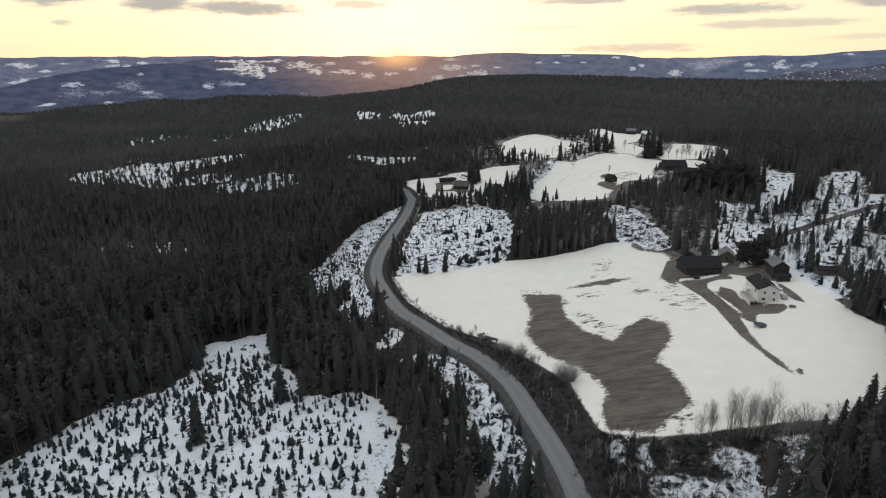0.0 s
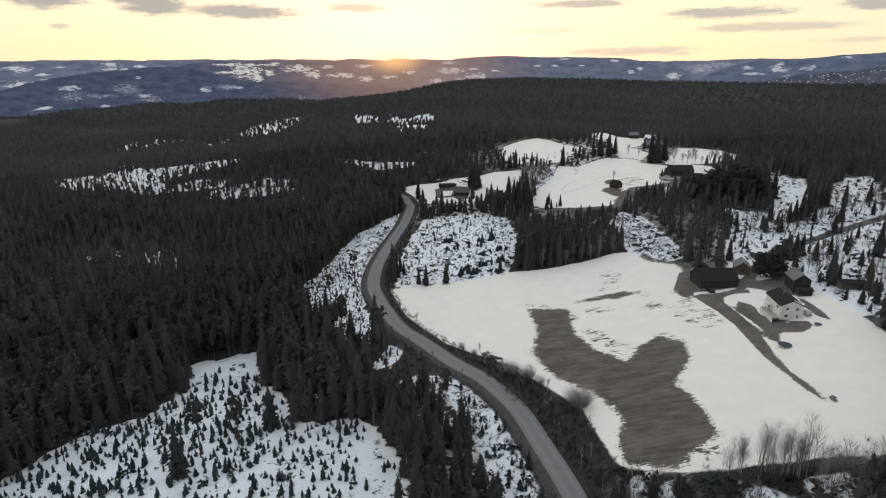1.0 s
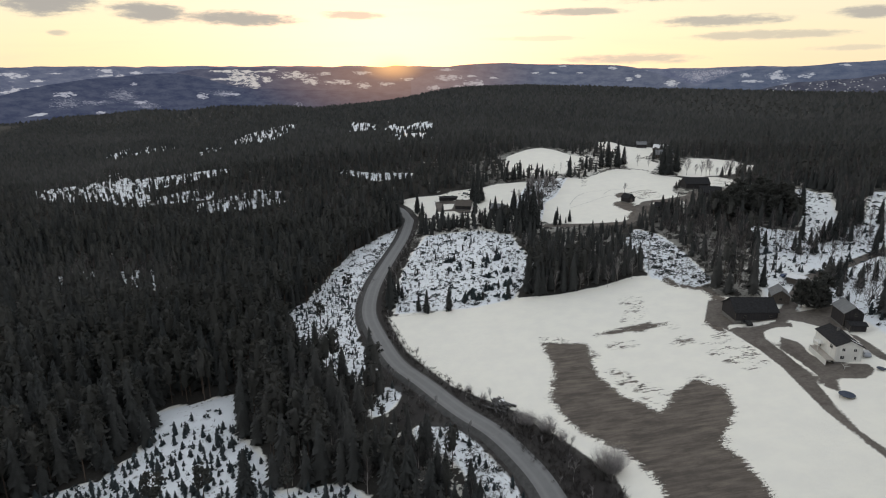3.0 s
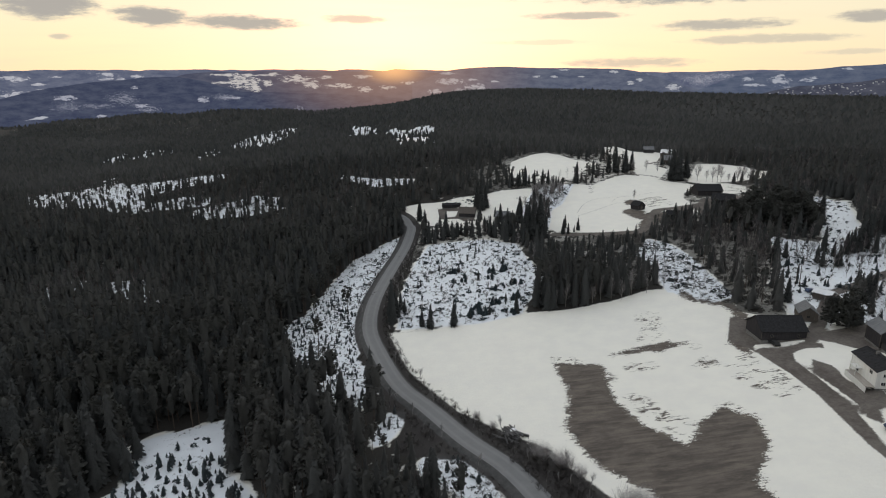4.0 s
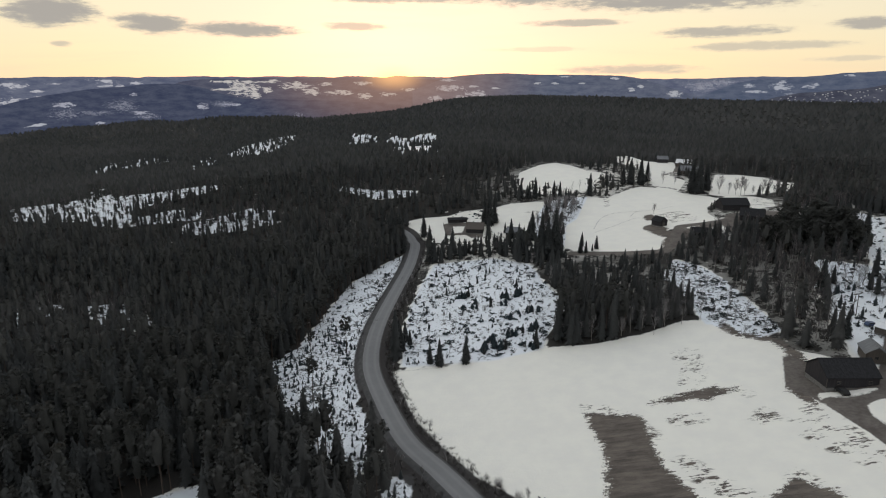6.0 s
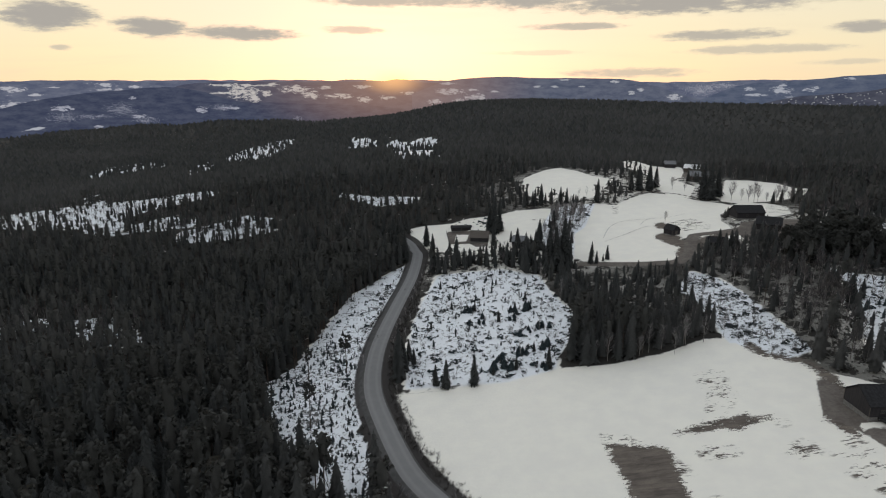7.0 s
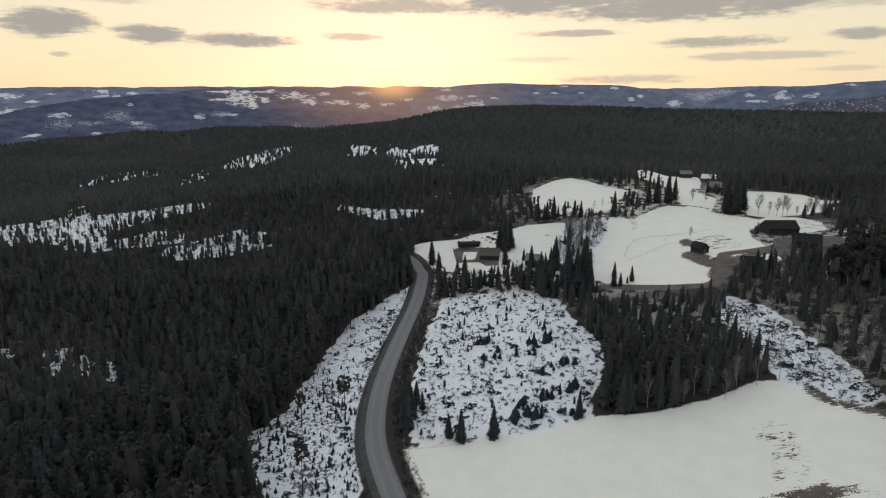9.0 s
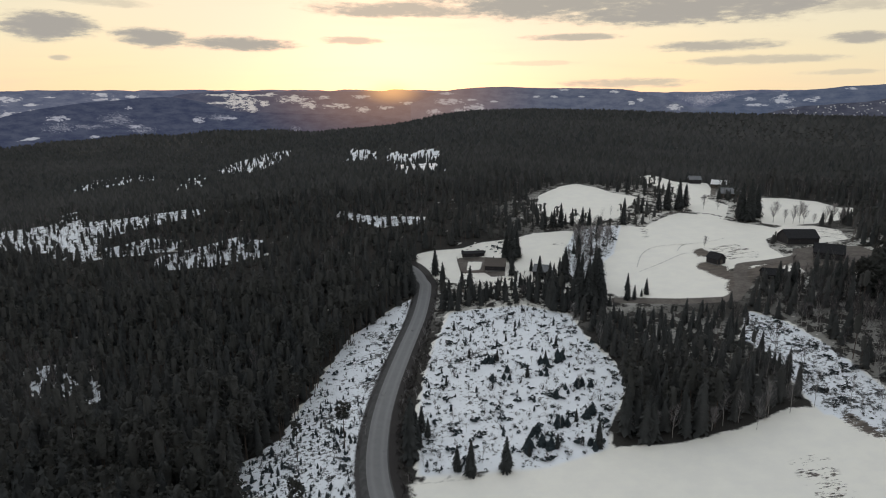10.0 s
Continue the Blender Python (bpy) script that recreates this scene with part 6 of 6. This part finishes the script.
def trampoline(x, y, size, label):
    root = new("trampoline")
    root.matrix_basis = pose(*at(x, y, 0.0)) @ Matrix.Scale(size, 4)
    part("bed", rod((0, 0, .72), (0, 0, .76), 1.75, 28), BLUE_MAT, root)
    ring = bmesh.new()
    n = 28
    for i in range(n):
        a, b = 2 * math.pi * i / n, 2 * math.pi * (i + 1) / n
        q = [ring.verts.new((r * math.cos(t), r * math.sin(t), z)) for t in (a, b) for r, z in ((1.72, .79), (2.05, .78), (2.05, .7), (1.72, .7))]
        for k in range(4):
            j = (k + 1) % 4
            ring.faces.new((q[k], q[j], q[4 + j], q[4 + k]))
    part("edge_pad", ring, BLUE_MAT, root)
    for i in range(6):
        t = i * math.pi / 3
        part("leg", rod((1.9 * math.cos(t), 1.9 * math.sin(t), -.4), (1.95 * math.cos(t), 1.95 * math.sin(t), .72), .04), METAL, root)
    tagged(root, label, "trampoline")


def wood_pile(x, y, turn):
    root = new("log_pile")
    root.matrix_basis = pose(*at(x, y, 0.1), 0, 0, turn) @ Matrix.Scale(1.5, 4)
    for k in range(34):
        t = radians(rnd.gauss(0, 22))
        h = 0.2 + 1.2 * (k / 34) * rnd.uniform(0.6, 1)
        reach = 2.6 * (1 - h / 2.4) * rnd.uniform(0.7, 1.2)
        c = Vector((rnd.uniform(-1.9, 1.9) * (1 - h / 2.2), rnd.uniform(-.5, .5), h))
        d = Vector((math.sin(t), math.cos(t), rnd.uniform(-.12, .12))) * reach
        part("log", rod(c - d, c + d, rnd.uniform(.1, .2), 7, rnd.uniform(.06, .14)), LOG_BARK, root)
    cap = bmesh.new()
    bmesh.ops.create_icosphere(cap, subdivisions=2, radius=0.55)
    for v in cap.verts:
        v.co = Vector((v.co.x * 1.3 + 0.5, v.co.y * 1.0, v.co.z * 0.28 + 1.12 + 0.06 * math.sin(v.co.x * 9)))
    part("snow_cap", cap, SNOW, root, "patch of old snow on the logs")
    tagged(root, "pile of dark felled logs with a patch of snow", "log pile")


def clothes_frame(x, y):
    root = new("clothes_drier")
    root.matrix_basis = pose(*at(x, y))
    part("pole", rod((0, 0, -.3), (0, 0, 2.0), .04), WHITE_WOOD, root)
    for i in range(4):
        t = i * math.pi / 2 + .4
        part("arm", rod((0, 0, 1.0), (1.3 * math.cos(t), 1.3 * math.sin(t), 1.9), .04), WHITE_WOOD, root)
    tagged(root, "white rotary clothes drier in front of the house", "clothes drier")


def car(x, y, turn, paint, label):
    root = new("car")
    root.matrix_basis = pose(*at(x, y, .05), 0, 0, turn)
    part("body", prism([(-2.1, .3), (2.1, .3), (2.15, .7), (1.2, .95), (.6, 1.42), (-1.3, 1.45), (-1.95, .98), (-2.15, .8)], -.85, .85), paint, root)
    part("side_window", prism([(1.0, .98), (.55, 1.34), (-1.2, 1.36), (-1.7, 1.0)], -.865, .865), GLASS, root)
    for sx in (-1.3, 1.3):
        for sy in (-.8, .8):
            w = part("wheel", rod((sx, sy - .1, .32), (sx, sy + .1, .32), .32, 14), RUBBER, root)
            part("rim", rod((sx, sy - .11, .32), (sx, sy + .11, .32), .18, 10), METAL, w)
    tagged(root, label, "car", "parked cars")


def power_pole(x, y, turn, h=9):
    root = new("power_pole")
    root.matrix_basis = pose(*at(x, y), 0, 0, turn)
    for s in (-1, 1):
        part("post", rod((s * 1.2, 0, -.5), (s * .7, 0, h), .14, 8, .1), BARK, root)
    part("crossarm", a_box(-1.9, 1.9, -.08, .08, h - .5, h - .32), BARK, root)
    for sx in (-1.6, 0, 1.6):
        part("insulator", rod((sx, 0, h - .32), (sx, 0, h), .07), STONE, root)
    tagged(root, "two-legged wooden power pole on a snowy slope", "power pole")


def stone_heap(x, y, n, spread):
    root = new("stone_heap")
    root.matrix_basis = pose(*at(x, y))
    for i in range(n):
        bm = bmesh.new()
        bmesh.ops.create_icosphere(bm, subdivisions=1, radius=rnd.uniform(.25, .6))
        for v in bm.verts:
            v.co = Vector((v.co.x * rnd.uniform(.7, 1.2), v.co.y * rnd.uniform(.7, 1.2), v.co.z * .6))
            v.co += Vector((0, 0, .1))
        o = part("stone", bm, STONE, root)
        o.location = (rnd.gauss(0, spread), rnd.gauss(0, spread), rnd.uniform(0, .3))
    tagged(root, "heap of grey stones cleared from the field", "stone heap")


trampoline(103.6, 180.6, 0.95, "round dark blue trampoline standing in the snow")
trampoline(119.8, 191.2, 0.55, "small round dark blue trampoline behind the house")
wood_pile(15.0, 200.4, 40)
clothes_frame(111.6, 194.0)
car(121.9, 200.7, 75, SILVER_PAINT, "silver car parked beside the white house")
car(139.2, 273.1, 5, BLUE_PAINT, "blue car parked by the upper track")
car(104.0, 233.6, 95, RUBBER, "black car parked in front of the barn")
car(142.2, 215.9, 20, SILVER_PAINT, "grey car parked on snow by the storehouse")
power_pole(138.5, 281.2, 20)
stone_heap(99.0, 149.6, 16, 0.45)
stone_heap(90.0, 510.9, 10, 1.8)


def far_village():
    """Pale specks of houses on the far spur, too small to tell apart."""
    V, F = [], []
    for i in range(100):
        d = rng.uniform(28.2, 39)
        top = float(np.interp(d, (27.5, 29.3, 30.9, 32.8, 34.6, 36.2, 45), (-0.5, -0.1, 0.12, 0.26, 0.46, 0.75, 1.3)))
        e = top - 0.1 - rng.random() ** 1.3 * min(0.95, 0.3 + 0.12 * (d - 27.5))
        f = (e + 7) / (top + 7)
        r = 3600 + 250 * f - 60
        c = Vector((HUB[0] + r * math.sin(radians(d)), HUB[1] + r * math.cos(radians(d)), HUB[2] + r * math.tan(radians(e))))
        w, h = rng.uniform(1.5, 4), rng.uniform(0.8, 1.9)
        i0 = len(V)
        for p in ((-w, -4, -h), (w, -4, -h), (w, 4, -h), (-w, 4, -h), (-w, 0, h), (w, 0, h)):
            V.append((c.x + p[0], c.y + p[1], c.z + p[2]))
        F += [tuple(i0 + k for k in q) for q in ((0, 1, 5, 4), (2, 3, 4, 5), (1, 2, 5, 5), (3, 0, 4, 4))][:2]
    tagged(mesh_object("distant_village", V, F, [WHITE_WOOD]), "pale scattered houses of a far hillside village", "village", kind="stuff")


far_village()


def rail_fence(line, label):
    """Posts and two rails along a line on the ground."""
    root = new("rail_fence")
    c = spline(line, 2.4)
    root.matrix_basis = pose(*at(*c[0]))
    o = Vector(at(*c[0]))
    pts = [Vector(at(*p)) - o for p in c]
    for p in pts:
        part("post", rod(p + Vector((0, 0, -.3)), p + Vector((0, 0, 1.25)), .08, 6), BARK, root)
    for a, b in zip(pts, pts[1:]):
        for h in (.6, 1.1):
            part("rail", rod(a + Vector((0, 0, h)), b + Vector((0, 0, h)), .06, 5), BARK, root)
    tagged(root, label, "fence")


rail_fence([(-5.8, 469.0), (-5.0, 457.1), (-4.2, 446.4)], "dark wooden rail fence beside the cabin yard")
rail_fence([(-4.2, 445.9), (1.0, 444.6), (8.0, 443.2)], "dark wooden rail fence in front of the cabin yard")
